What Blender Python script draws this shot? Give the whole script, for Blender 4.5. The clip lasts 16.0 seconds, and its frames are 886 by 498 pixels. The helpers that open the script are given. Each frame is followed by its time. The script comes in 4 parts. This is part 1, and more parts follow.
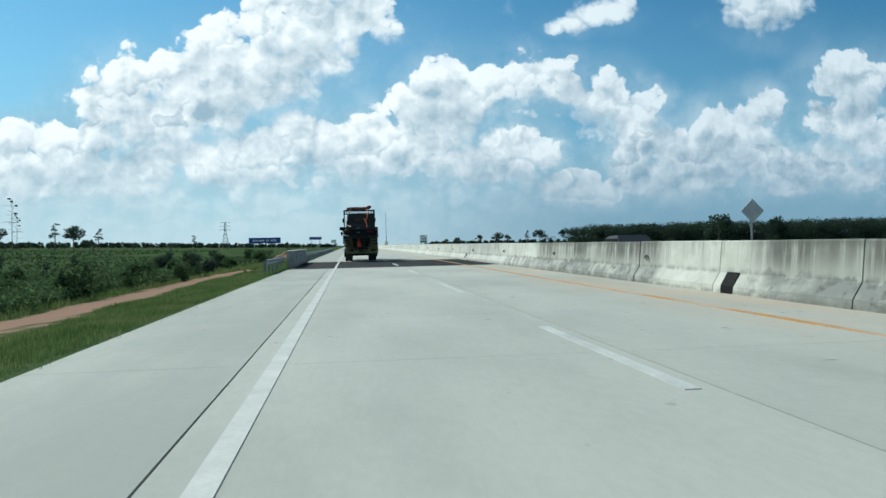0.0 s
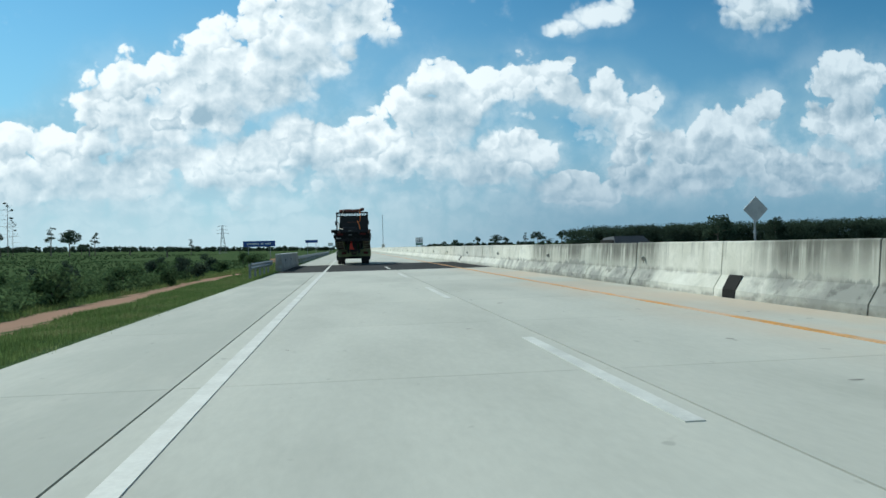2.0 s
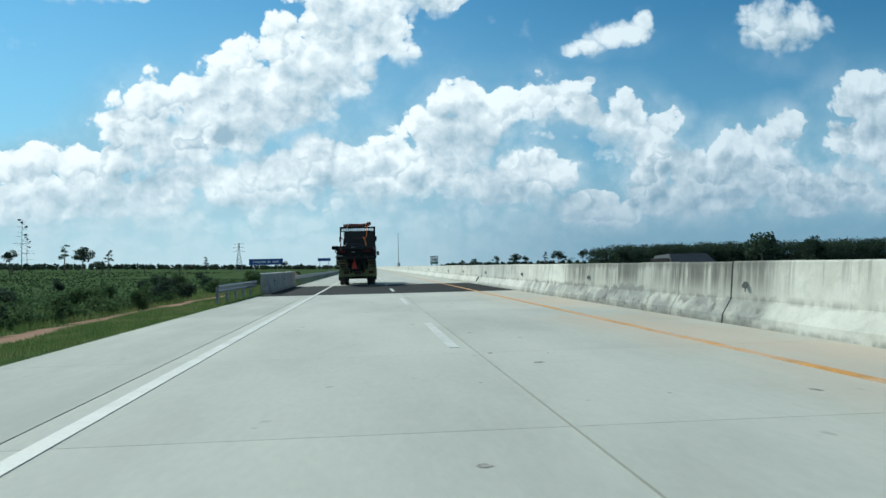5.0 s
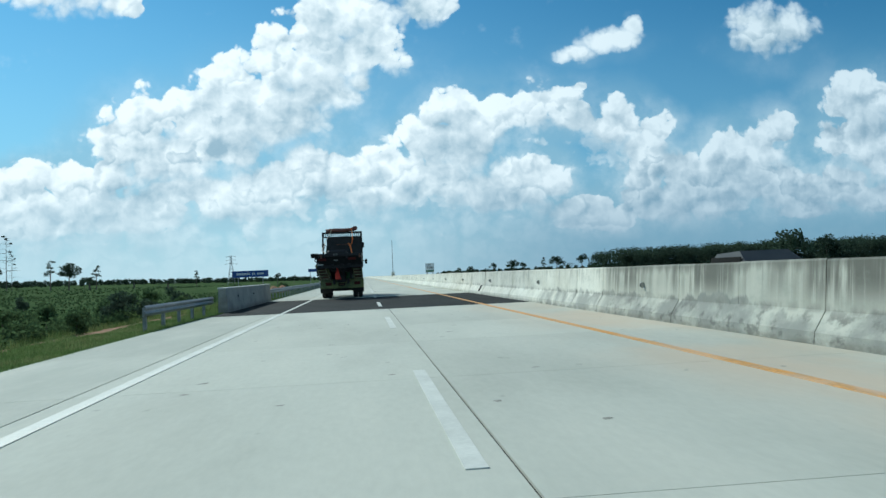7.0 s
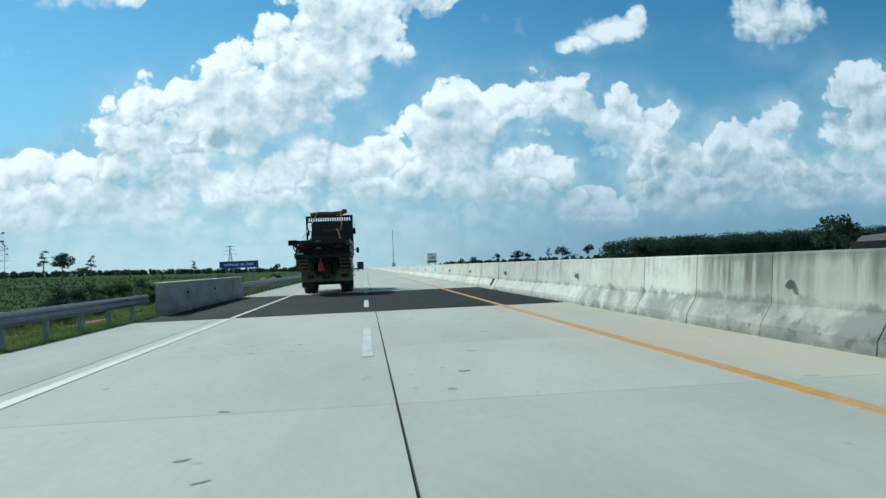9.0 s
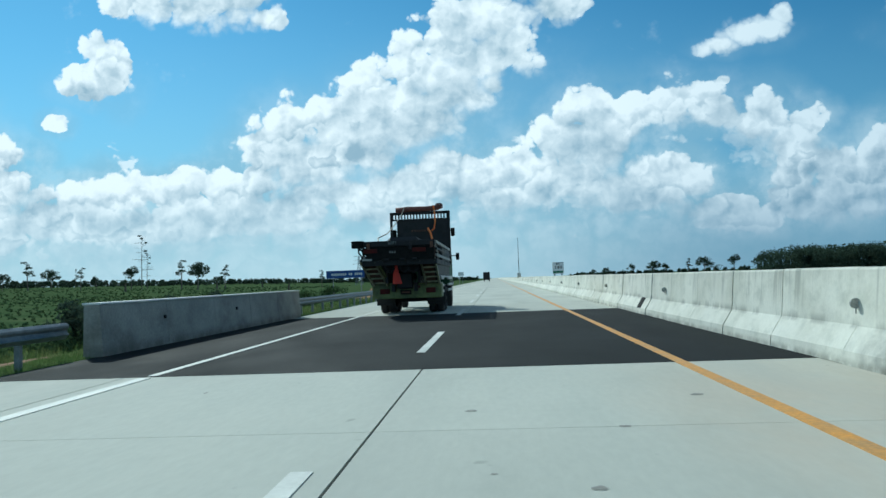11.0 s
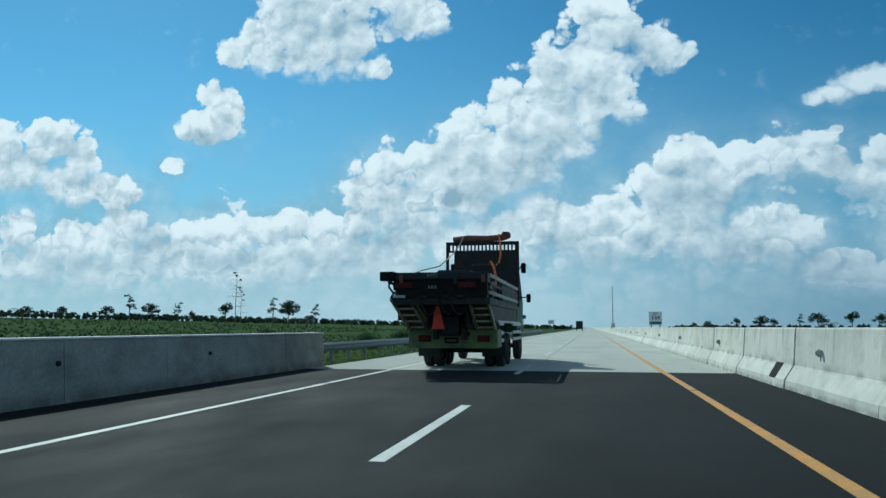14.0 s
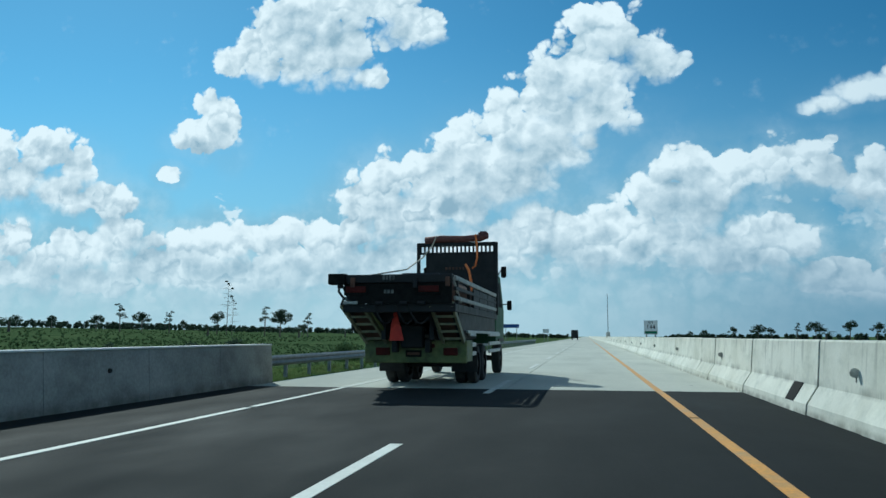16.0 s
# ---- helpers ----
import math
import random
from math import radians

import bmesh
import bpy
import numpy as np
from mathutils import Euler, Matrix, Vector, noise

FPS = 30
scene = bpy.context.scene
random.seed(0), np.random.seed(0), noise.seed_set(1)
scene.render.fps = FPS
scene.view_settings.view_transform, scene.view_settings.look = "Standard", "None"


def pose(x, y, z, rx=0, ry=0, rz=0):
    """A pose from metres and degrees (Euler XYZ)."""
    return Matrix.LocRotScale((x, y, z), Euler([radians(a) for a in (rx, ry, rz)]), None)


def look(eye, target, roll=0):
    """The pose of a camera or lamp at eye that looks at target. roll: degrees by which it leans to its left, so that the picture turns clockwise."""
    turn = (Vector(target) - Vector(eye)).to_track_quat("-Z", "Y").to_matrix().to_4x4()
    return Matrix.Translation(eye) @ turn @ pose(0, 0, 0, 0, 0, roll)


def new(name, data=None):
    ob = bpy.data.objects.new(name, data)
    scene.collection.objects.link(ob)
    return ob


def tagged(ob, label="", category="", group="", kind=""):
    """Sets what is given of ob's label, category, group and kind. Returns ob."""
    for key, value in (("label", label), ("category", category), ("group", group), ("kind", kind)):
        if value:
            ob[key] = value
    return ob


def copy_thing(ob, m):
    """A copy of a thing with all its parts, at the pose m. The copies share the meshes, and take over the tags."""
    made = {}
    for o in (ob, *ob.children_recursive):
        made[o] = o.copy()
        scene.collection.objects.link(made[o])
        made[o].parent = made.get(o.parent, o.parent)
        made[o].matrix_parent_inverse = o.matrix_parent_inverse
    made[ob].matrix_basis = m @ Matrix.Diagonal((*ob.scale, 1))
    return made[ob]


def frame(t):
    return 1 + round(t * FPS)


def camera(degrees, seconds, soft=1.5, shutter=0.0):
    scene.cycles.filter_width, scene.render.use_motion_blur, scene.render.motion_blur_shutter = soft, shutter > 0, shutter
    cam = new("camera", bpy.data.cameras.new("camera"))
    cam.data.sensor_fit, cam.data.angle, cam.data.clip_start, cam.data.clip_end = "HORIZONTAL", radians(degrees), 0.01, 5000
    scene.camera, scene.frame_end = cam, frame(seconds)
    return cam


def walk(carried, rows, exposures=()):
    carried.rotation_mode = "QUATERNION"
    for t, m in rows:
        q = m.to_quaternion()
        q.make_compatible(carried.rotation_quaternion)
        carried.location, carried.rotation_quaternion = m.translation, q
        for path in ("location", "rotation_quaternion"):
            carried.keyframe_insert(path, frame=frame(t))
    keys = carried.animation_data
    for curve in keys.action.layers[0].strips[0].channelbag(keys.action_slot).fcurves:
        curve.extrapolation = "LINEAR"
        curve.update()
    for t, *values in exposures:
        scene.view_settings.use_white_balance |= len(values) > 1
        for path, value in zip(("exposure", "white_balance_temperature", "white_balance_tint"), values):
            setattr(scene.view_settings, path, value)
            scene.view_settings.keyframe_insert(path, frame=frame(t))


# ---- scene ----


def seat(x, y, z, yaw, pitch, roll):
    """Where the lens is, and how it is turned: yaw to the left of the road, pitch up, roll."""
    return pose(x, y, z, 0, 0, yaw) @ pose(0, 0, 0, 90 + pitch) @ pose(0, 0, 0, 0, 0, roll)


cam = camera(59.8, 16.0, soft=1.5)
walk(cam, [
    (0, seat(0.794, -58.19, 1.262, -6.93, -0.44, -1.26)),
    (0.5, seat(0.9, -58, 1.25, -7.07, -1.03, -2.12)),
    (1, seat(1.03, -57.77, 1.246, -6.8, -0.78, -1.24)),
    (1.5, seat(1.15, -57.48, 1.249, -6.73, -0.32, -2.27)),
    (2, seat(1.28, -57.1, 1.248, -7.03, -0.26, -1.55)),
    (2.5, seat(1.5, -56.56, 1.249, -6.36, -0.66, -1.51)),
    (3, seat(1.69, -55.72, 1.249, -7.89, -0.41, -1.65)),
    (3.5, seat(1.86, -54.69, 1.249, -6.43, -2.03, -3.63)),
    (4, seat(2.01, -53.61, 1.239, -6.2, 0.83, -1.79)),
    (6.5, seat(2.82, -45.23, 1.228, -5.47, 1.51, -1.2)),
    (7, seat(2.95, -43.83, 1.213, -6.02, 1.79, -2.55)),
    (7.5, seat(3.07, -42.34, 1.216, -6.54, 1.87, -1.14)),
    (8, seat(3.24, -40.72, 1.215, -5.51, 1.61, -2.44)),
    (8.5, seat(3.39, -38.96, 1.213, -6.11, 3.09, -0.72)),
    (9, seat(3.62, -36.63, 1.214, -5.8, 1.11, -2.48)),
    (9.5, seat(4.13, -33.32, 1.217, 3.16, 2.19, -1.89)),
    (12, seat(5.02, -23.26, 1.216, 4.04, 2.34, -1.95)),
    (12.5, seat(5.13, -22.08, 1.215, 5.65, 3.64, -0.08)),
    (13, seat(5.30, -20.97, 1.173, 8.33, 5.87, 2.95)),
    (13.5, seat(5.40, -20.45, 1.174, 13.23, 5.79, 1.71)),
    (14, seat(5.46, -19.76, 1.177, 10.78, 5.80, 0.04)),
    (14.5, seat(5.42, -19.11, 1.182, 9.52, 5.32, 0.88)),
    (15, seat(5.49, -18.46, 1.200, 8.59, 5.49, 0.84)),
    (15.5, seat(5.61, -17.70, 1.215, 9.92, 6.05, 0.36)),
    (16, seat(5.76, -16.84, 1.228, 10.51, 6.46, 0.03)),
], exposures=[(0, 0.15, 5950, 1), (4.0, 0.15, 5950, 1), (6.5, 0.15, 5750, -2), (9.0, 0.12, 5700, -3), (9.5, 0.08, 5600, -4), (12.0, 0.03, 5500, -5),
    (12.5, -0.02, 5500, -5), (14.5, -0.15, 5450, -6), (15.0, -0.12, 5500, -5), (16, -0.06, 5500, -5)])

# ---- light ----
SUN = Vector((-2.1, 3.2, 2.8)).normalized()
sun = new("sun", bpy.data.lights.new("sun", "SUN"))
sun.data.energy, sun.data.angle, sun.data.color = 3.4, radians(0.55), (1.0, 0.95, 0.84)
sun.matrix_world = look(SUN * 50, (0, 0, 0))

# ---- sky with cumulus ----
# clouds as overlapping puffs: across and up from the road's far point, half width, half height
CROWN = [(-0.478, 0.396, 0.037, 0.023), (-0.418, 0.417, 0.062, 0.048), (-0.343, 0.403, 0.066, 0.048), (-0.369, 0.455, 0.092, 0.037),
    (-0.293, 0.359, 0.029, 0.016), (-0.221, 0.427, 0.044, 0.028), (-0.261, 0.459, 0.044, 0.029),
    (-0.401, 0.386, 0.06, 0.028), (-0.334, 0.388, 0.05, 0.026)]
WISP = [(-0.524, 0.332, 0.025, 0.022), (-0.534, 0.29, 0.043, 0.022), (-0.503, 0.297, 0.022, 0.033), (-0.588, 0.232, 0.019, 0.013),
    (-0.557, 0.281, 0.028, 0.015), (-0.533, 0.266, 0.018, 0.013)]
WEST = [(-0.795, 0.275, 0.062, 0.031), (-0.83, 0.24, 0.051, 0.04), (-0.742, 0.253, 0.037, 0.028), (-0.87, 0.259, 0.044, 0.051),
    (-0.758, 0.216, 0.044, 0.023), (-0.706, 0.197, 0.055, 0.026), (-0.677, 0.18, 0.044, 0.023),
    (-0.838, 0.142, 0.026, 0.029), (-0.715, 0.127, 0.073, 0.029), (-0.662, 0.154, 0.044, 0.033)]
LOW_WEST = [(-0.797, 0.095, 0.081, 0.022), (-0.555, 0.13, 0.048, 0.021), (-0.485, 0.132, 0.037, 0.021), (-0.58, 0.092, 0.11, 0.026),
    (-0.411, 0.127, 0.044, 0.026), (-0.36, 0.129, 0.044, 0.022), (-0.452, 0.086, 0.147, 0.026)]
TOWER = [(0.038, 0.394, 0.06, 0.043), (0.024, 0.419, 0.037, 0.023), (0.088, 0.356, 0.037, 0.026), (0.129, 0.359, 0.015, 0.011),
    (-0.007, 0.345, 0.062, 0.044), (-0.051, 0.318, 0.057, 0.035), (-0.022, 0.288, 0.055, 0.026), (0.029, 0.286, 0.033, 0.012),
    (-0.097, 0.282, 0.051, 0.031), (-0.158, 0.262, 0.043, 0.031), (-0.112, 0.239, 0.077, 0.037), (0.006, 0.254, 0.019, 0.015),
    (-0.239, 0.221, 0.055, 0.031), (-0.271, 0.207, 0.045, 0.033), (-0.173, 0.209, 0.081, 0.038), (-0.298, 0.186, 0.035, 0.031),
    (-0.251, 0.167, 0.073, 0.028)]
MID = [(-0.05, 0.152, 0.044, 0.023), (-0.021, 0.133, 0.055, 0.026), (-0.08, 0.135, 0.04, 0.022), (-0.219, 0.117, 0.051, 0.016)]
MAIN = [(0.136, 0.216, 0.048, 0.029), (0.18, 0.212, 0.059, 0.025), (0.247, 0.219, 0.05, 0.031), (0.282, 0.199, 0.04, 0.021),
    (0.103, 0.174, 0.055, 0.037), (0.046, 0.137, 0.048, 0.029), (0.011, 0.123, 0.055, 0.033), (0.081, 0.121, 0.081, 0.035),
    (0.152, 0.186, 0.055, 0.029), (0.216, 0.118, 0.053, 0.029), (0.248, 0.113, 0.033, 0.021), (0.163, 0.11, 0.035, 0.023),
    (0.182, 0.093, 0.066, 0.016)]
EAST = [(0.352, 0.196, 0.034, 0.031), (0.399, 0.192, 0.025, 0.019), (0.386, 0.159, 0.028, 0.026), (0.4, 0.132, 0.043, 0.026),
    (0.455, 0.121, 0.043, 0.029), (0.52, 0.148, 0.038, 0.034), (0.577, 0.177, 0.026, 0.025), (0.477, 0.097, 0.077, 0.029),
    (0.342, 0.067, 0.084, 0.018), (0.413, 0.084, 0.07, 0.026)]
FAR_EAST = [(0.701, 0.216, 0.048, 0.038), (0.669, 0.163, 0.043, 0.022), (0.721, 0.137, 0.051, 0.029), (0.648, 0.09, 0.043, 0.015),
    (0.613, 0.067, 0.04, 0.012), (0.713, 0.08, 0.044, 0.018)]
HIGH = [(0.346, 0.305, 0.041, 0.015), (0.298, 0.288, 0.028, 0.01), (0.571, 0.316, 0.057, 0.032), (0.531, 0.329, 0.035, 0.015),
    (0.376, 0.322, 0.012, 0.012), (0.302, 0.241, 0.009, 0.006)]

LOW_NORTH = [(-0.414, 0.131, 0.066, 0.025), (-0.36, 0.125, 0.051, 0.031), (-0.301, 0.145, 0.033, 0.033), (-0.408, 0.097, 0.081, 0.021),
    (-0.279, 0.088, 0.062, 0.019), (-0.174, 0.114, 0.055, 0.019), (-0.117, 0.116, 0.055, 0.025), (-0.059, 0.145, 0.043, 0.031),
    (-0.035, 0.115, 0.048, 0.026), (-0.14, 0.092, 0.081, 0.015), (0.009, 0.136, 0.029, 0.019), (0.015, 0.102, 0.044, 0.021),
    (0.06, 0.116, 0.044, 0.029), (-0.243, 0.154, 0.07, 0.023), (-0.176, 0.166, 0.059, 0.019)]
LOW_FAR = [(-0.77, 0.108, 0.066, 0.022), (-0.681, 0.124, 0.062, 0.025), (-0.559, 0.126, 0.048, 0.022), (-0.491, 0.136, 0.043, 0.025),
    (-0.416, 0.128, 0.043, 0.025), (-0.531, 0.086, 0.11, 0.021), (-0.714, 0.077, 0.103, 0.018), (-0.374, 0.091, 0.073, 0.023),
    (-0.279, 0.103, 0.051, 0.021), (-0.209, 0.11, 0.029, 0.015)]
EAST_FILL = [(0.537, 0.15, 0.043, 0.031), (0.487, 0.12, 0.05, 0.031), (0.431, 0.105, 0.05, 0.031), (0.544, 0.111, 0.057, 0.026),
    (0.384, 0.114, 0.029, 0.038), (0.608, 0.086, 0.051, 0.016), (0.454, 0.078, 0.088, 0.021), (0.712, 0.175, 0.037, 0.029),
    (0.659, 0.109, 0.044, 0.016), (0.304, 0.077, 0.066, 0.015), (-0.234, 0.161, 0.066, 0.037), (-0.178, 0.174, 0.066, 0.033),
    (-0.107, 0.21, 0.066, 0.033), (-0.049, 0.246, 0.059, 0.033), (0.011, 0.297, 0.059, 0.033), (0.14, 0.17, 0.051, 0.037)]
BASES = [(-0.21, 0.165, 0.11, 0.03), (-0.08, 0.21, 0.07, 0.022), (-0.81, 0.205, 0.05, 0.028), (-0.36, 0.425, 0.06, 0.018),
    (0.07, 0.345, 0.04, 0.018), (0.16, 0.155, 0.06, 0.02), (0.20, 0.098, 0.06, 0.014), (0.46, 0.09, 0.09, 0.02),
    (0.70, 0.105, 0.06, 0.018), (-0.02, 0.10, 0.09, 0.018), (0.38, 0.105, 0.06, 0.018), (0.62, 0.10, 0.06, 0.03), (0.66, 0.165, 0.05, 0.016),
    (-0.60, 0.10, 0.08, 0.022), (-0.70, 0.155, 0.05, 0.018), (0.10, 0.105, 0.07, 0.02), (-0.30, 0.115, 0.08, 0.02), (0.30, 0.07, 0.09, 0.018), (-0.45, 0.085, 0.12, 0.018), (0.56, 0.295, 0.05, 0.012)]
world = bpy.data.worlds.new("sky")
scene.world = world
world.use_nodes = True
wt = world.node_tree
wt.nodes.clear()


def wn(kind, **inputs):
    node = wt.nodes.new(kind)
    for key, value in inputs.items():
        key = int(key[1:]) if key[0] == "i" and key[1:].isdigit() else key
        if isinstance(value, bpy.types.NodeSocket):
            wt.links.new(value, node.inputs[key])
        else:
            node.inputs[key].default_value = value
    return node


def wmath(op, a, b=0.0, c=0.0, clamp=False):
    node = wn("ShaderNodeMath", i0=a, i1=b, i2=c)
    node.operation, node.use_clamp = op, clamp
    return node.outputs[0]


def wvec(op, a, b=(0, 0, 0), out=0):
    node = wn("ShaderNodeVectorMath", i0=a, i1=b)
    node.operation = op
    return node.outputs[out]


def wstep(value, lo, hi, to_lo=0.0, to_hi=1.0):
    node = wt.nodes.new("ShaderNodeMapRange")
    node.interpolation_type = "SMOOTHSTEP"
    wt.links.new(value, node.inputs[0])
    for n, v in zip((1, 2, 3, 4), (lo, hi, to_lo, to_hi)):
        node.inputs[n].default_value = v
    return node.outputs[0]


def wmix(fac, a, b):
    node = wt.nodes.new("ShaderNodeMix")
    node.data_type = "RGBA"
    for key, value in ((0, fac), (6, a), (7, b)):
        if isinstance(value, bpy.types.NodeSocket):
            wt.links.new(value, node.inputs[key])
        else:
            node.inputs[key].default_value = value
    return node.outputs[2]


def puffs(place, rows, soft):
    """How far the place lies from the nearest puff's middle, 1 at its rim."""
    far = None
    xyz = wn("ShaderNodeSeparateXYZ", i0=place)
    for u, v, ru, rv in rows:
        spot = place
        if far is not None:  # one puff after the other
            spot = wn("ShaderNodeCombineXYZ", i0=xyz.outputs[0], i1=xyz.outputs[1], i2=far).outputs[0]
        m = wn("ShaderNodeMapping", i0=spot, i1=(-u / ru, -v / rv, 0), i3=(1 / ru, 1 / rv, 0))
        one = wvec("LENGTH", m.outputs[0], out=1)
        far = one if far is None else wmath("SMOOTH_MIN", far, one, soft)
    return far


def wnoise(place, scale, detail, rough, warp=0.0):
    n = wn("ShaderNodeTexNoise", Vector=place, Scale=scale, Detail=detail, Roughness=rough, Distortion=warp)
    return n.outputs[0]


way = wn("ShaderNodeTexCoord").outputs["Generated"]
axis = wn("ShaderNodeSeparateXYZ", i0=way)
depth = wmath("MAXIMUM", axis.outputs[1], 0.22)
flat = wn("ShaderNodeCombineXYZ", i0=wmath("DIVIDE", axis.outputs[0], depth), i1=wmath("DIVIDE", axis.outputs[2], depth)).outputs[0]
height = wn("ShaderNodeSeparateXYZ", i0=flat).outputs[1]
# small eddies that break up the round heads
eddy = wvec("SUBTRACT", wn("ShaderNodeTexNoise", Vector=flat, Scale=38.0, Detail=3.0, Roughness=0.55).outputs[1], (0.5, 0.5, 0.5))
swell = wvec("SUBTRACT", wn("ShaderNodeTexNoise", Vector=flat, Scale=11.0, Detail=3.0, Roughness=0.55).outputs[1], (0.5, 0.5, 0.5))
stirred = wvec("ADD", flat, wvec("MULTIPLY", eddy, (0.022, 0.018, 0.0)))
bent = wvec("ADD", flat, wvec("ADD", wvec("MULTIPLY", swell, (0.050, 0.034, 0.0)), wvec("MULTIPLY", eddy, (0.012, 0.009, 0.0))))
PUFFS = CROWN + WISP + WEST + LOW_WEST + TOWER + MID + MAIN + EAST + FAR_EAST + HIGH + LOW_NORTH + LOW_FAR + EAST_FILL


def knobs(place, scale):
    """Rounded cauliflower heads with creases between them, about nought on the whole."""
    v = wn("ShaderNodeTexVoronoi", Vector=place, Scale=scale, Randomness=0.9)
    v.feature, v.voronoi_dimensions = "F1", "2D"
    return wmath("SUBTRACT", 0.27, wmath("MULTIPLY", v.outputs[0], v.outputs[0]))


def heads(place):
    big, mid, small = knobs(place, 24.0), knobs(wvec("ADD", place, (3.1, 1.7, 0.0)), 56.0), knobs(wvec("ADD", place, (7.3, 5.9, 0.0)), 125.0)
    both = wmath("ADD", wmath("MULTIPLY", big, 1.0), wmath("MULTIPLY", mid, 0.45))
    return wmath("ADD", both, wmath("MULTIPLY", small, 0.22))


DRIFT = (-0.007, 0.014, 0.0)
rim = wnoise(flat, 15.0, 8.0, 0.6)
body = puffs(bent, PUFFS, 0.2)
above = puffs(wvec("ADD", bent, (-0.014, 0.036, 0.0)), PUFFS, 0.2)
knob, knob_up = heads(stirred), heads(wvec("ADD", stirred, DRIFT))
wisps = wmath("MULTIPLY", wmath("SUBTRACT", rim, 0.5), 0.55)
core = wmath("SUBTRACT", 1.05, body)
dense = wmath("ADD", core, wmath("MULTIPLY", wmath("ADD", knob, wisps), wstep(core, -0.5, -0.12)))
shape = wmath("MULTIPLY", wmath("SUBTRACT", above, body), 0.45)
# crisp tops, frayed undersides
thin = wmath("MULTIPLY", wmath("MULTIPLY", wstep(axis.outputs[0], 0.06, 0.2), wstep(height, 0.25, 0.28)), 0.85)
fray = wmath("MAXIMUM", wstep(shape, 0.02, -0.3), thin)
crisp = wstep(dense, -0.02, 0.2)
loose = wstep(dense, -0.20, 0.70)
cloud = wmath("ADD", wmath("MULTIPLY", crisp, wmath("SUBTRACT", 1.0, fray)), wmath("MULTIPLY", loose, fray))
# the rest of the sky, out to the sides, overhead and behind
aside = wmath("MULTIPLY", wstep(wnoise(way, 3.2, 7.0, 0.6), 0.5, 0.62), wstep(axis.outputs[1], 0.62, 0.45))
cloud = wmath("MAXIMUM", cloud, aside)
# a far, low bank of small clouds over the land
low = wmath("ADD", wmath("ADD", wmath("MULTIPLY", wmath("SUBTRACT", rim, 0.5), 2.0), wmath("MULTIPLY", knob, 0.8)), wstep(height, 0.17, 0.05, -0.45, 0.45))
veil = wmath("MULTIPLY", wmath("MULTIPLY", wstep(low, -0.1, 0.8), 0.5), wstep(axis.outputs[0], 0.5, -0.05, 0.25, 1.0))
cloud = wmath("MAXIMUM", cloud, veil)
# small heaps in the bank, flat underneath
small = wnoise(wvec("MULTIPLY", stirred, (1.0, 1.9, 1.0)), 17.0, 3.0, 0.5)
heaps = wmath("ADD", wmath("MULTIPLY", wmath("SUBTRACT", small, 0.5), 3.2), wmath("MULTIPLY", knob, 1.1))
heaps = wmath("ADD", heaps, wmath("ADD", wstep(height, 0.24, 0.13, -1.1, 0.0), wstep(height, 0.03, 0.08, -0.7, 0.0)))
cloud = wmath("MAXIMUM", cloud, wmath("MULTIPLY", wstep(heaps, 0.15, 0.45), wstep(axis.outputs[0], 0.45, 0.0, 0.35, 0.7)))
# sunlit sides up and to the left, grey-blue undersides
lift = wnoise(wvec("ADD", flat, DRIFT), 15.0, 8.0, 0.6)
bumps = wmath("ADD", wmath("MULTIPLY", wmath("SUBTRACT", knob, knob_up), 0.5), wmath("MULTIPLY", wmath("SUBTRACT", rim, lift), 1.1))
grey = wstep(wmath("ADD", puffs(flat, BASES, 0.2), wmath("MULTIPLY", wmath("SUBTRACT", rim, 0.5), 0.9)), 1.6, 0.1)
# a nearer tier of heads in front, each tier bright at its top and greyer below
front = wmath("ADD", wmath("SUBTRACT", 0.96, above), wmath("ADD", wmath("MULTIPLY", heads(wvec("ADD", stirred, (5.2, 3.3, 0.0))), 1.15), wisps))
tier = wmath("MULTIPLY", wstep(front, -0.04, 0.26), wstep(wnoise(flat, 9.0, 2.0, 0.5), 0.40, 0.54))
behind = wmath("SUBTRACT", 0.98, wmath("MULTIPLY", wstep(front, -0.75, 0.15), 0.46))
before = wmath("SUBTRACT", 0.90, wmath("MULTIPLY", wstep(front, 0.12, 1.2), 0.44))
tiers = wmath("ADD", wmath("MULTIPLY", behind, wmath("SUBTRACT", 1.0, tier)), wmath("MULTIPLY", before, tier))
lit = wmath("ADD", wmath("ADD", tiers, bumps), wmath("MULTIPLY", grey, -0.16), clamp=True)
lit = wmath("MAXIMUM", lit, wmath("MULTIPLY", rim, 0.3))
white = wmix(lit, (0.245, 0.37, 0.46, 1), (0.93, 0.925, 0.92, 1))
white = wvec("MULTIPLY", white, wmix(wstep(axis.outputs[0], 0.02, 0.5), (1, 1, 1, 1), (0.72, 0.775, 0.82, 1)))
sky = wt.nodes.new("ShaderNodeTexSky")
sky.sky_type, sky.sun_disc = "NISHITA", False
sky.sun_elevation = math.asin(SUN.z)
sky.sun_rotation = math.atan2(SUN.x, SUN.y)
sky.air_density, sky.dust_density, sky.ozone_density = 0.9, 0.05, 2.0
blue = wvec("MULTIPLY", sky.outputs[0], (0.060, 0.097, 0.095))
haze = wmath("MULTIPLY", wstep(height, 0.15, 0.0), 0.82)
blue = wvec("MULTIPLY", blue, wmix(wstep(axis.outputs[0], -0.65, 0.65), (1.0, 1.0, 1.0, 1), (0.44, 0.585, 0.685, 1)))
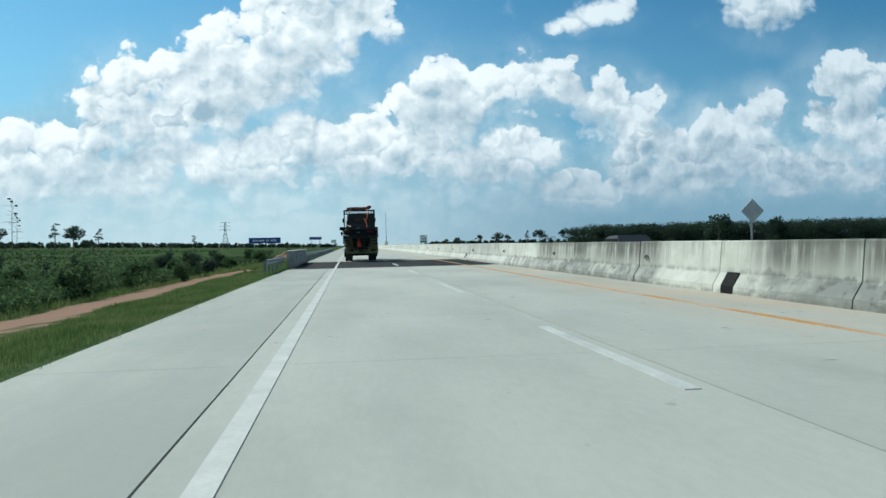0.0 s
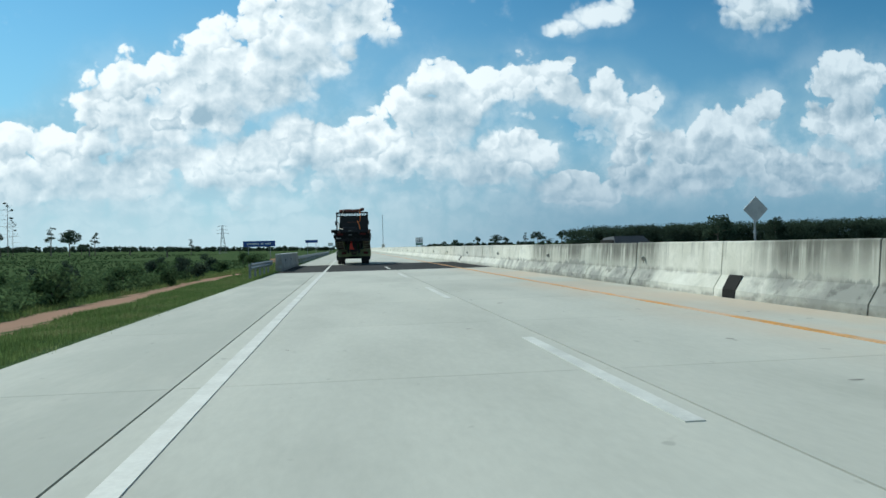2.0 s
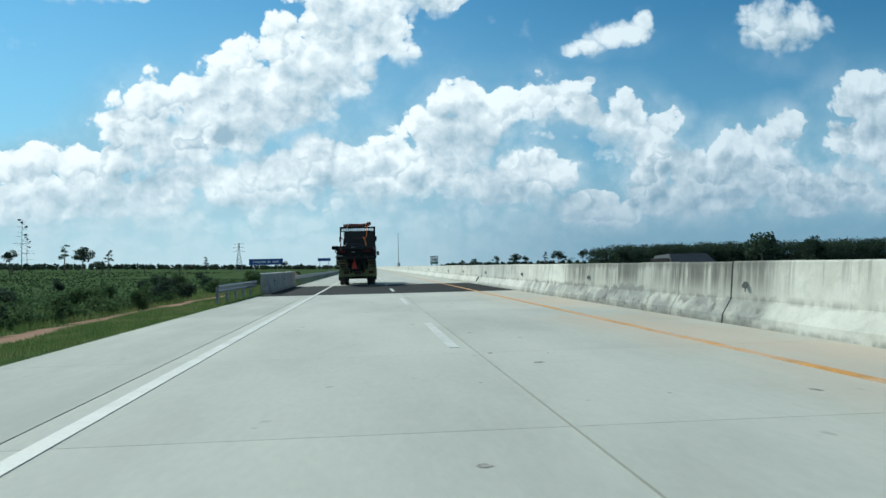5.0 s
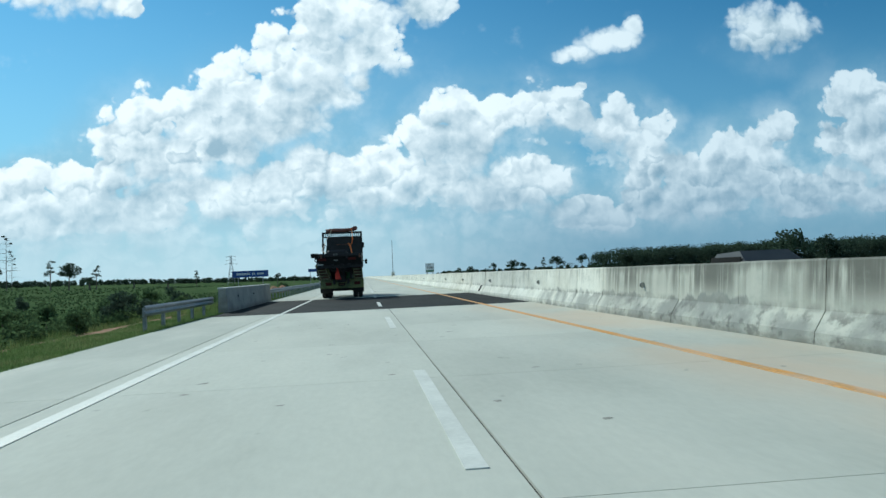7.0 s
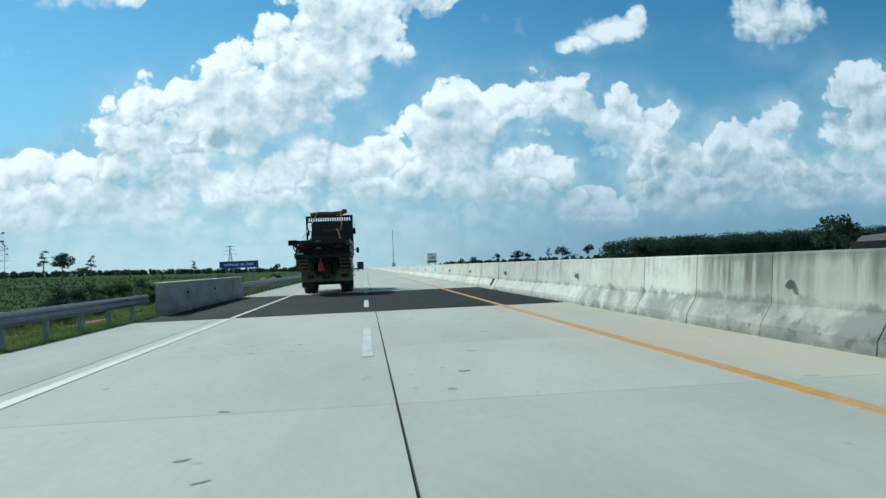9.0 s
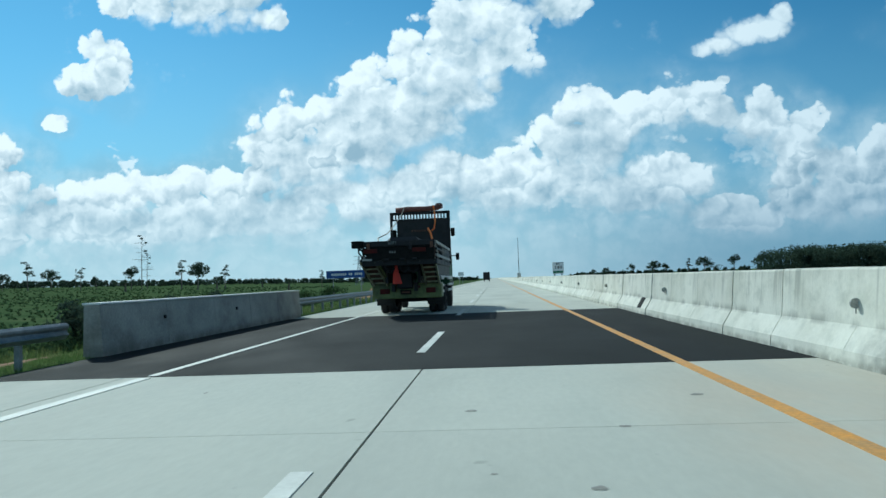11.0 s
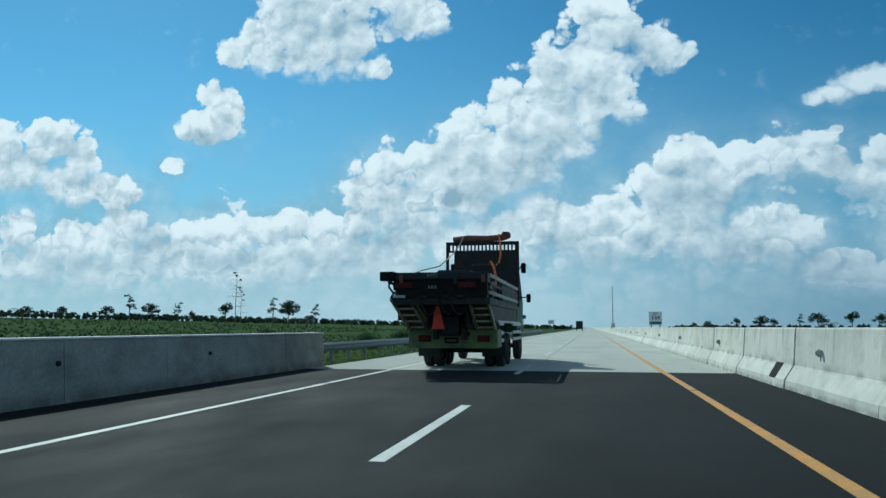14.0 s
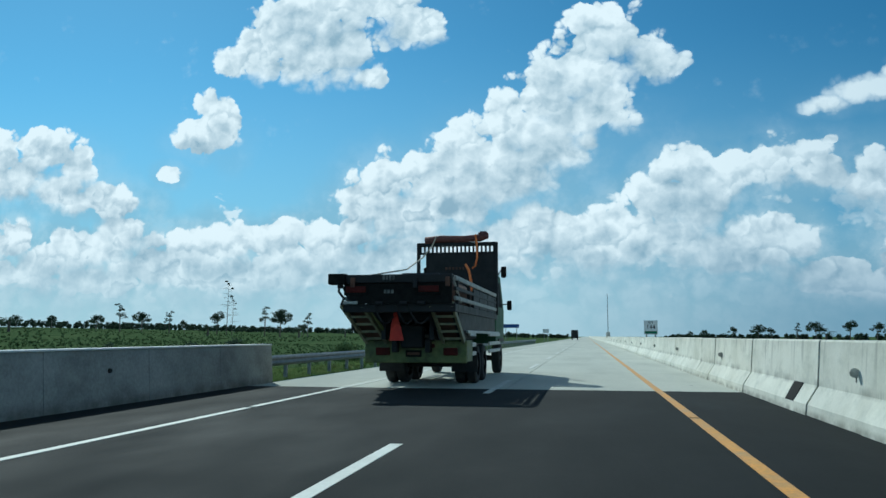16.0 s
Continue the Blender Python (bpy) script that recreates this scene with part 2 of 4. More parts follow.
blue = wmix(wmath("MULTIPLY", wstep(height, 0.42, 0.02), 0.74), blue, wmix(wstep(axis.outputs[0], -0.15, 0.42), (0.31, 0.49, 0.60, 1), (0.19, 0.35, 0.48, 1)))
# thin shaded cloud that fills the gaps between the heaps
thinner = wmath("ADD", dense, wmath("MULTIPLY", wmath("SUBTRACT", wnoise(flat, 9.0, 6.0, 0.6), 0.5), 2.0))
thin_cloud = wmath("MULTIPLY", wmath("MULTIPLY", wstep(thinner, -1.5, 0.1), wstep(height, 0.34, 0.12)), 0.62)
blue = wmix(thin_cloud, blue, wmix(wstep(rim, 0.42, 0.62), (0.32, 0.465, 0.55, 1), (0.56, 0.645, 0.69, 1)))
over = wmix(cloud, blue, white)
over = wmix(haze, over, wmix(wstep(axis.outputs[0], -0.15, 0.36), (0.48, 0.60, 0.655, 1), (0.205, 0.315, 0.41, 1)))
wt.links.new(wn("ShaderNodeBackground", i0=over, i1=1.0).outputs[0], wt.nodes.new("ShaderNodeOutputWorld").inputs[0])


# ---- materials ----
def material(name, colors, scale=4.0, rough=0.8, metal=0.0, bump=0.25, fine=60.0, stretch=(1, 1, 1), spread=0.0, lo=0.35, hi=0.65, shine=0.5, islands=False, grit=0.16, thin=0.0):
    """Paint of two or three tones: broad stains and fine grain in metres, relief, and a tone of its own for each piece (spread)."""
    m = bpy.data.materials.new(name)
    m.use_nodes = True
    t = m.node_tree
    bsdf = t.nodes["Principled BSDF"]

    def node(kind, **kw):
        n = t.nodes.new(kind)
        for k, v in kw.items():
            k = int(k[1:]) if k[0] == "i" and k[1:].isdigit() else k
            if isinstance(v, bpy.types.NodeSocket):
                t.links.new(v, n.inputs[k])
            else:
                n.inputs[k].default_value = v
        return n

    co = node("ShaderNodeMapping", i0=node("ShaderNodeNewGeometry").outputs["Position"], i3=stretch).outputs[0]
    broad = node("ShaderNodeTexNoise", Vector=co, Scale=scale, Detail=6.0, Roughness=0.62).outputs[0]
    grain = node("ShaderNodeTexNoise", Vector=co, Scale=fine, Detail=3.0, Roughness=0.6).outputs[0]
    ramp = t.nodes.new("ShaderNodeValToRGB")
    t.links.new(broad, ramp.inputs[0])
    cr = ramp.color_ramp
    cr.elements[0].position, cr.elements[1].position = lo, hi
    cr.elements[0].color, cr.elements[1].color = (*colors[0], 1), (*colors[-1], 1)
    if len(colors) > 2:
        cr.elements.new((lo + hi) / 2).color = (*colors[1], 1)
    g = node("ShaderNodeMapRange", i0=grain, i1=0.3, i2=0.7, i3=1.0 - grit, i4=1.0 + grit * 0.85).outputs[0]
    if spread:
        rnd = node("ShaderNodeNewGeometry").outputs["Random Per Island"] if islands else node("ShaderNodeObjectInfo").outputs["Random"]
        s = node("ShaderNodeMapRange", i0=rnd, i3=1 - spread, i4=1 + spread).outputs[0]
        mul = node("ShaderNodeMath", i0=g, i1=s)
        mul.operation = "MULTIPLY"
        g = mul.outputs[0]
    tone = node("ShaderNodeVectorMath", i0=ramp.outputs[0], i1=g)
    tone.operation = "MULTIPLY"
    t.links.new(tone.outputs[0], bsdf.inputs["Base Color"])
    bsdf.inputs["Metallic"].default_value = metal
    r = node("ShaderNodeMapRange", i0=broad, i1=0.3, i2=0.7, i3=max(0.02, rough - 0.1), i4=min(1, rough + 0.1))
    t.links.new(r.outputs[0], bsdf.inputs["Roughness"])
    if bump:
        b = node("ShaderNodeBump", Strength=bump, Distance=0.01, Height=grain)
        t.links.new(b.outputs[0], bsdf.inputs["Normal"])
    bsdf.inputs["Specular IOR Level"].default_value = shine
    if thin:
        lets = node("ShaderNodeBsdfTranslucent", Color=tone.outputs[0])
        both = node("ShaderNodeMixShader", i0=thin, i1=bsdf.outputs[0], i2=lets.outputs[0])
        t.links.new(both.outputs[0], t.nodes["Material Output"].inputs[0])
    return m


CONCRETE = material("road_concrete", [(0.43, 0.435, 0.375), (0.49, 0.495, 0.43), (0.53, 0.53, 0.46)], 0.45, 0.9, fine=14, stretch=(1, 0.3, 1), spread=0.045, bump=0.03, shine=0.3, grit=0.04)
JOINT = material("joint_filler", [(0.02, 0.02, 0.018), (0.06, 0.058, 0.05)], 2.0, 0.9)
ASPHALT = material("asphalt", [(0.0058, 0.0076, 0.0080), (0.0108, 0.0130, 0.0134)], 0.6, 0.9, fine=60, bump=0.3, stretch=(1, 0.4, 1), shine=0.15)
WHITE = material("white_road_paint", [(0.50, 0.505, 0.455), (0.66, 0.665, 0.61)], 1.2, 0.7, fine=25, grit=0.06)
ORANGE = material("orange_road_paint", [(0.50, 0.27, 0.08), (0.72, 0.33, 0.05)], 2.5, 0.6, fine=20)
WALL = material("barrier_concrete", [(0.58, 0.57, 0.485), (0.68, 0.665, 0.58), (0.74, 0.725, 0.64)], 0.9, 0.88, fine=22, spread=0.07, bump=0.1, grit=0.05, shine=0.3)
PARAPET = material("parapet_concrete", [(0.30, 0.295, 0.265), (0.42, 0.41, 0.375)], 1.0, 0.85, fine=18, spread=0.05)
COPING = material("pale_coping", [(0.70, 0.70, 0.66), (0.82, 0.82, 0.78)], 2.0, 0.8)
STEEL = material("galvanised_steel", [(0.16, 0.17, 0.175), (0.30, 0.31, 0.32)], 3.0, 0.5, metal=0.5, bump=0.05)
GRASS = material("grass_blades", [(0.085, 0.14, 0.045), (0.13, 0.19, 0.065), (0.21, 0.23, 0.10)], 0.7, 0.7, spread=0.3, islands=True, bump=0, shine=0.0, thin=0.45)
LEAF = material("leaves", [(0.065, 0.11, 0.05), (0.115, 0.17, 0.075)], 0.5, 0.6, spread=0.4, islands=True, bump=0, shine=0.0, thin=0.4)
DARK_LEAF = material("dark_leaves", [(0.045, 0.068, 0.05), (0.075, 0.105, 0.07)], 0.4, 0.65, spread=0.35, islands=True, bump=0, shine=0.0, thin=0.35)
BARK = material("bark", [(0.10, 0.08, 0.06), (0.2, 0.17, 0.14)], 3.0, 0.9)
IRON = material("dark_painted_steel", [(0.010, 0.011, 0.012), (0.024, 0.024, 0.026)], 4.0, 0.6, bump=0.1, shine=0.3)
GREEN = material("faded_yellow_green_paint", [(0.06, 0.08, 0.028), (0.13, 0.155, 0.05), (0.18, 0.2, 0.07)], 3.0, 0.6)
LADDER = material("worn_ramp_metal", [(0.17, 0.165, 0.095), (0.33, 0.31, 0.19)], 5.0, 0.6)
STRIPE = material("striped_white_rail", [(0.42, 0.42, 0.39), (0.62, 0.62, 0.58)], 4.0, 0.6)
CABGREEN = material("green_cab_paint", [(0.025, 0.075, 0.04), (0.04, 0.105, 0.05)], 2.0, 0.6, shine=0.2)
RUST = material("brown_timber", [(0.07, 0.035, 0.025), (0.14, 0.07, 0.045)], 4.0, 0.8, stretch=(0.3, 1, 1))
RUBBER = material("tyre_rubber", [(0.012, 0.012, 0.012), (0.03, 0.03, 0.03)], 8.0, 0.85)
RED = material("red_cloth", [(0.45, 0.03, 0.02), (0.62, 0.06, 0.035)], 5.0, 0.8)
LENS = material("red_lamp_lens", [(0.05, 0.008, 0.007), (0.09, 0.013, 0.010)], 9.0, 0.6, bump=0, shine=0.15)
STRAP = material("orange_strap", [(0.75, 0.16, 0.03), (0.9, 0.28, 0.08)], 6.0, 0.7)
ROPE = material("pale_rope", [(0.5, 0.42, 0.32), (0.66, 0.58, 0.46)], 9.0, 0.8)
TARP = material("brown_tarpaulin", [(0.10, 0.035, 0.03), (0.2, 0.075, 0.06)], 3.0, 0.75, bump=0.5, fine=12)
LETTER = material("faded_letters", [(0.05, 0.05, 0.048), (0.26, 0.26, 0.24)], 14.0, 0.8, shine=0.1)
PALE = material("white_painted_rail", [(0.22, 0.22, 0.20), (0.46, 0.46, 0.42)], 5.0, 0.6)
BLUE = material("blue_sign_face", [(0.012, 0.05, 0.22), (0.02, 0.075, 0.30)], 2.0, 0.45, bump=0)
BACK = material("grey_sign_back", [(0.25, 0.27, 0.28), (0.36, 0.38, 0.39)], 3.0, 0.5, metal=0.4)
BLACK = material("black_paint", [(0.007, 0.007, 0.007), (0.018, 0.018, 0.017)], 6.0, 0.8, shine=0.1)
SIGNWHITE = material("white_sign_face", [(0.6, 0.62, 0.62), (0.75, 0.76, 0.76)], 3.0, 0.5, bump=0)
SIGNGREEN = material("green_sign_face", [(0.01, 0.12, 0.05), (0.015, 0.16, 0.07)], 3.0, 0.5, bump=0)
DIRTSPOT = material("road_scuff", [(0.18, 0.17, 0.145), (0.34, 0.33, 0.29)], 9.0, 0.9)


def stain_kit(m):
    """Small node helpers for stains laid over a material's base colour."""
    t = m.node_tree

    def mth(op, a, b=0.0, clamp=False):
        n = t.nodes.new("ShaderNodeMath")
        n.operation, n.use_clamp = op, clamp
        for k, v in enumerate((a, b)):
            if isinstance(v, bpy.types.NodeSocket):
                t.links.new(v, n.inputs[k])
            else:
                n.inputs[k].default_value = v
        return n.outputs[0]

    def cloudy(scale, stretch, detail=5.0):
        mp = t.nodes.new("ShaderNodeMapping")
        mp.inputs[3].default_value = stretch
        t.links.new(t.nodes.new("ShaderNodeNewGeometry").outputs["Position"], mp.inputs[0])
        nz = t.nodes.new("ShaderNodeTexNoise")
        nz.inputs["Scale"].default_value, nz.inputs["Detail"].default_value, nz.inputs["Roughness"].default_value = scale, detail, 0.6
        t.links.new(mp.outputs[0], nz.inputs["Vector"])
        return nz.outputs[0]

    def step(v, lo, hi):
        n = t.nodes.new("ShaderNodeMapRange")
        n.interpolation_type = "SMOOTHSTEP"
        t.links.new(v, n.inputs[0])
        n.inputs[1].default_value, n.inputs[2].default_value = lo, hi
        return n.outputs[0]

    def lay(fac, color):
        bsdf = t.nodes["Principled BSDF"]
        mix = t.nodes.new("ShaderNodeMix")
        mix.data_type = "RGBA"
        t.links.new(bsdf.inputs["Base Color"].links[0].from_socket, mix.inputs[6])
        mix.inputs[7].default_value = (*color, 1)
        t.links.new(fac, mix.inputs[0])
        t.links.new(mix.outputs[2], bsdf.inputs["Base Color"])

    sep = t.nodes.new("ShaderNodeSeparateXYZ")
    t.links.new(t.nodes.new("ShaderNodeNewGeometry").outputs["Position"], sep.inputs[0])
    return mth, cloudy, step, lay, sep.outputs


def weather_wall(m):
    mth, cloudy, step, lay, (x, y, z) = stain_kit(m)
    along = mth("ADD", y, mth("MULTIPLY", mth("SUBTRACT", cloudy(0.5, (0, 1, 0)), 0.5), 4.0))

    def stretch(y0, y1, soft=1.5):
        return mth("MULTIPLY", step(along, y0, y0 + soft), step(along, y1, y1 - soft))

    # two stretches are older and dirtier than the rest
    old = mth("ADD", stretch(-80.0, -42.0), stretch(-38.5, -23.5), clamp=True)
    lay(mth("MULTIPLY", old, mth("ADD", 0.25, mth("MULTIPLY", cloudy(0.9, (1, 1, 1)), 0.6))), (0.34, 0.345, 0.29))
    # rain streaks that run down from the top
    runs = mth("ADD", cloudy(6.0, (0.2, 1.0, 0.06), 6.0), mth("MULTIPLY", cloudy(0.5, (0, 1, 0.0)), 0.7))
    streak = mth("MULTIPLY", step(runs, 0.66, 0.90), step(z, 0.30, 0.95))
    patchy = step(cloudy(0.45, (0, 1, 0.3), 3.0), 0.34, 0.56)
    lay(mth("MULTIPLY", mth("MULTIPLY", mth("MULTIPLY", streak, old), patchy), 0.9), (0.10, 0.10, 0.085))
    # a dark fringe under the top edge
    fringe = mth("MULTIPLY", step(mth("ADD", z, mth("MULTIPLY", cloudy(5.0, (0, 1, 0.1), 3.0), 0.5)), 1.22, 1.42), mth("ADD", mth("MULTIPLY", old, 0.55), 0.12))
    lay(fringe, (0.13, 0.13, 0.11))
    # thin streaks on the cleaner pieces
    faint = mth("MULTIPLY", step(mth("ADD", cloudy(7.0, (0.2, 1.0, 0.08), 2.0), mth("MULTIPLY", cloudy(0.8, (0, 1, 0)), 0.5)), 0.80, 0.95), step(z, 0.4, 1.1))
    lay(mth("MULTIPLY", faint, 0.45), (0.2, 0.2, 0.18))
    # wet grime on the foot with a ragged upper rim
    rim = mth("ADD", mth("MULTIPLY", cloudy(1.6, (0, 1, 0), 6.0), 0.9), mth("MULTIPLY", cloudy(0.22, (0, 1, 0), 2.0), 1.1))
    damp = step(mth("SUBTRACT", mth("SUBTRACT", rim, 0.48), z), -0.02, 0.05)
    band = mth("MULTIPLY", mth("MULTIPLY", mth("ADD", mth("MULTIPLY", old, 0.75), mth("ADD", 0.12, mth("MULTIPLY", stretch(-24.0, -16.5, 0.6), 0.7)), clamp=True), 1.0), step(cloudy(1.1, (1, 1, 1.5), 6.0), 0.28, 0.6))
    lay(mth("MULTIPLY", damp, band), (0.22, 0.225, 0.205))
    blot = mth("MULTIPLY", step(cloudy(2.2, (0.5, 1, 1.6), 6.0), 0.52, 0.66), step(z, 0.62, 0.3))
    lay(mth("MULTIPLY", mth("MULTIPLY", blot, old), 0.75), (0.11, 0.11, 0.1))
    # blotches and moss on all pieces; patchy darker strips along ledge and foot
    moss = step(cloudy(2.6, (1, 0.8, 1.2), 7.0), 0.50, 0.72)
    lay(mth("MULTIPLY", moss, 0.32), (0.27, 0.29, 0.25))
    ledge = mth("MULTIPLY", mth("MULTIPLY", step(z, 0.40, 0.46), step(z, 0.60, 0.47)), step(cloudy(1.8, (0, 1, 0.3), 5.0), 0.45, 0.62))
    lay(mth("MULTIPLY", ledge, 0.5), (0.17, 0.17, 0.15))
    sill = mth("MULTIPLY", step(z, 0.12, 0.02), step(cloudy(2.5, (0, 1, 1), 5.0), 0.35, 0.6))
    lay(mth("MULTIPLY", sill, 0.6), (0.15, 0.14, 0.11))


def dust_road(m):
    mth, cloudy, step, lay, (x, y, z) = stain_kit(m)
    edge = mth("ADD", x, mth("MULTIPLY", mth("SUBTRACT", cloudy(0.25, (1, 0.3, 1)), 0.5), 2.2))
    strip = mth("MULTIPLY", step(edge, 5.6, 7.6), step(edge, 10.2, 9.2))
    lay(mth("MULTIPLY", mth("MULTIPLY", strip, mth("MULTIPLY", step(y, -12.0, -22.0), step(cloudy(0.3, (1, 0.5, 1), 5.0), 0.34, 0.60))), 0.62), (0.55, 0.43, 0.31))
    shoulder = mth("MULTIPLY", step(mth("MULTIPLY", x, -1.0), 0.34, 0.36), mth("MULTIPLY", step(cloudy(0.5, (1, 0.25, 1)), 0.3, 0.65), 0.6))
    lay(shoulder, (0.33, 0.345, 0.30))
    worn = mth("MULTIPLY", step(cloudy(0.35, (1, 0.12, 1)), 0.52, 0.68), 0.35)
    lay(worn, (0.40, 0.405, 0.36))
    specks = mth("MULTIPLY", step(cloudy(3.0, (1, 0.6, 1), 2.0), 0.70, 0.76), 0.5)
    lay(specks, (0.27, 0.265, 0.23))


def wear_paint(m, color, amount):
    mth, cloudy, step, lay, (x, y, z) = stain_kit(m)
    gone = mth("MULTIPLY", step(cloudy(1.3, (1, 0.5, 1), 6.0), 0.40, 0.58), step(y, -22.0, -44.0))
    lay(mth("MULTIPLY", gone, amount), color)


def stain_parapet(m):
    mth, cloudy, step, lay, (x, y, z) = stain_kit(m)
    lay(mth("MULTIPLY", step(cloudy(1.1, (1, 0.6, 1.0), 6.0), 0.48, 0.70), 0.5), (0.13, 0.125, 0.11))
    lay(mth("MULTIPLY", mth("MULTIPLY", step(z, 0.30, 0.02), step(cloudy(1.6, (0, 1, 0.6), 6.0), 0.30, 0.6)), 0.6), (0.085, 0.08, 0.065))
    lay(mth("MULTIPLY", step(cloudy(3.5, (1, 1.0, 0.12), 3.0), 0.58, 0.74), 0.3), (0.36, 0.35, 0.32))


stain_parapet(PARAPET)
weather_wall(WALL)
dust_road(CONCRETE)
wear_paint(ORANGE, (0.60, 0.45, 0.32), 0.85)


# ---- mesh helpers ----
def put(bm, name, mat, smooth=False):
    me = bpy.data.meshes.new(name)
    bm.to_mesh(me)
    bm.free()
    me.materials.append(mat)
    if smooth:
        for f in me.polygons:
            f.use_smooth = True
    return me


def part(name, bm, mat, parent, label="", smooth=False):
    ob = new(name, put(bm, name, mat, smooth) if isinstance(bm, bmesh.types.BMesh) else bm)
    ob.parent = parent
    return tagged(ob, label)


def thing(name, label, category, at=(0, 0, 0), turn=0, group="", kind="", data=None):
    ob = new(name, data)
    ob.matrix_world = pose(*at, 0, 0, turn)
    return tagged(ob, label, category, group, kind)


def box(bm, x0, x1, y0, y1, z0, z1, bevel=0.0, m=None):
    made = bmesh.ops.create_cube(bm, size=1.0)["verts"]
    bmesh.ops.transform(bm, matrix=Matrix.Translation(((x0 + x1) / 2, (y0 + y1) / 2, (z0 + z1) / 2)) @ Matrix.Diagonal((x1 - x0, y1 - y0, z1 - z0, 1)), verts=made)
    if bevel:
        made = bmesh.ops.bevel(bm, geom=list({e for v in made for e in v.link_edges}), offset=bevel, segments=1, affect="EDGES")["verts"]
    if m is not None:
        bmesh.ops.transform(bm, matrix=m, verts=list(bm.verts))
    return bm


def cube(x0, x1, y0, y1, z0, z1, bevel=0.0):
    return box(bmesh.new(), x0, x1, y0, y1, z0, z1, bevel)


def sweep(bm, outline, y0, y1):
    """A closed outline of (x, z) drawn out along y."""
    a = [bm.verts.new((x, y0, z)) for x, z in outline]
    b = [bm.verts.new((x, y1, z)) for x, z in outline]
    n = len(outline)
    for i in range(n):
        bm.faces.new((a[i], a[(i + 1) % n], b[(i + 1) % n], b[i]))
    bm.faces.new(a[::-1])
    bm.faces.new(b)
    bmesh.ops.recalc_face_normals(bm, faces=bm.faces)
    return bm


def rod(bm, points, radius, sides=8, taper=1.0):
    """A round bar through the points, thinning to taper times its radius."""
    rings = []
    pts = [Vector(p) for p in points]
    for i, p in enumerate(pts):
        d = (pts[min(i + 1, len(pts) - 1)] - pts[max(i - 1, 0)]).normalized()
        side = d.orthogonal().normalized() if abs(d.z) > 0.9 else d.cross(Vector((0, 0, 1))).normalized()
        up = side.cross(d)
        r = radius * (1 + (taper - 1) * i / max(1, len(pts) - 1))
        rings.append([bm.verts.new(p + r * (side * math.cos(a) + up * math.sin(a))) for a in (math.tau * k / sides for k in range(sides))])
    for a, b in zip(rings, rings[1:]):
        for k in range(sides):
            bm.faces.new((a[k], a[(k + 1) % sides], b[(k + 1) % sides], b[k]))
    bm.faces.new(rings[0][::-1])
    bm.faces.new(rings[-1])
    bmesh.ops.recalc_face_normals(bm, faces=bm.faces)
    return bm


def leaves(name, clumps, mat, rng, size, per):
    """Many small leaf blades round the clump middles (x, y, z, radius, squash)."""
    c0 = np.repeat(np.array(clumps, float), per, axis=0)
    n = len(c0)

    def unit():
        d = rng.normal(size=(n, 3))
        return d / (np.linalg.norm(d, axis=1, keepdims=True) + 1e-9)

    d = unit() * (c0[:, 3] * rng.uniform(0.35, 1.05, n))[:, None]
    d[:, 2] *= c0[:, 4]
    c, a = c0[:, :3] + d, unit()
    b = np.cross(a, unit())
    b /= np.linalg.norm(b, axis=1, keepdims=True) + 1e-9
    s = (size * rng.uniform(0.6, 1.4, n))[:, None]
    vs = np.stack([c - a * s, c + b * s * 0.45, c + a * s, c - b * s * 0.45], 1).reshape(-1, 3)
    fs = np.arange(4 * n).reshape(-1, 4)
    me = bpy.data.meshes.new(name)
    me.from_pydata(vs.tolist(), [], fs.tolist())
    me.materials.append(mat)
    return me


# ---- ground ----
def lie(x, y):
    """Height of the land at a place."""
    fall = 0.0
    if x < -2.6:
        w = min(1.0, (-2.6 - x) / 9.0)
        fall = -0.06 - 0.85 * w * w * (3 - 2 * w) + min(10.0, 0.026 * max(0.0, -30 - x))
    elif x > 24:
        fall = -0.1 - 0.4 * min(1.0, (x - 24) / 10)
    return fall + (0.10 * noise.noise(Vector((x * 0.3, y * 0.3, 0))) if x < -3.6 or x > 25 else 0.0)


xs = sorted({*[-2600, -1500, -900, -500, -300, -200, -140, -100, -75, -60], *np.arange(-50, -14, 2.0).tolist(), *np.arange(-14, -2.7, 0.6).tolist(), -2.6,
             *[-2.0, 2, 6, 10, 14, 18, 22, 24, 25, 27, 30, 35, 42, 55, 75, 100, 150, 250, 400, 800, 1500, 2600]})
ys = sorted({*[-300, -200, -140, -100], *np.arange(-80, 60, 1.5).tolist(), *np.arange(60, 160, 6.0).tolist(), *[180, 220, 280, 360, 500, 750, 1100, 1700, 2600, 3800]})
me = bpy.data.meshes.new("ground")
me.from_pydata([(x, y, lie(x, y) - (0.25 if -2.6 < x < 23.5 else 0.0)) for y in ys for x in xs], [],
               [(j * len(xs) + i, j * len(xs) + i + 1, (j + 1) * len(xs) + i + 1, (j + 1) * len(xs) + i) for j in range(len(ys) - 1) for i in range(len(xs) - 1)])
EARTH = material("grassland", [(0.045, 0.078, 0.034), (0.068, 0.105, 0.046), (0.10, 0.13, 0.06)], 0.2, 0.95, fine=6, bump=0.6, shine=0.0)


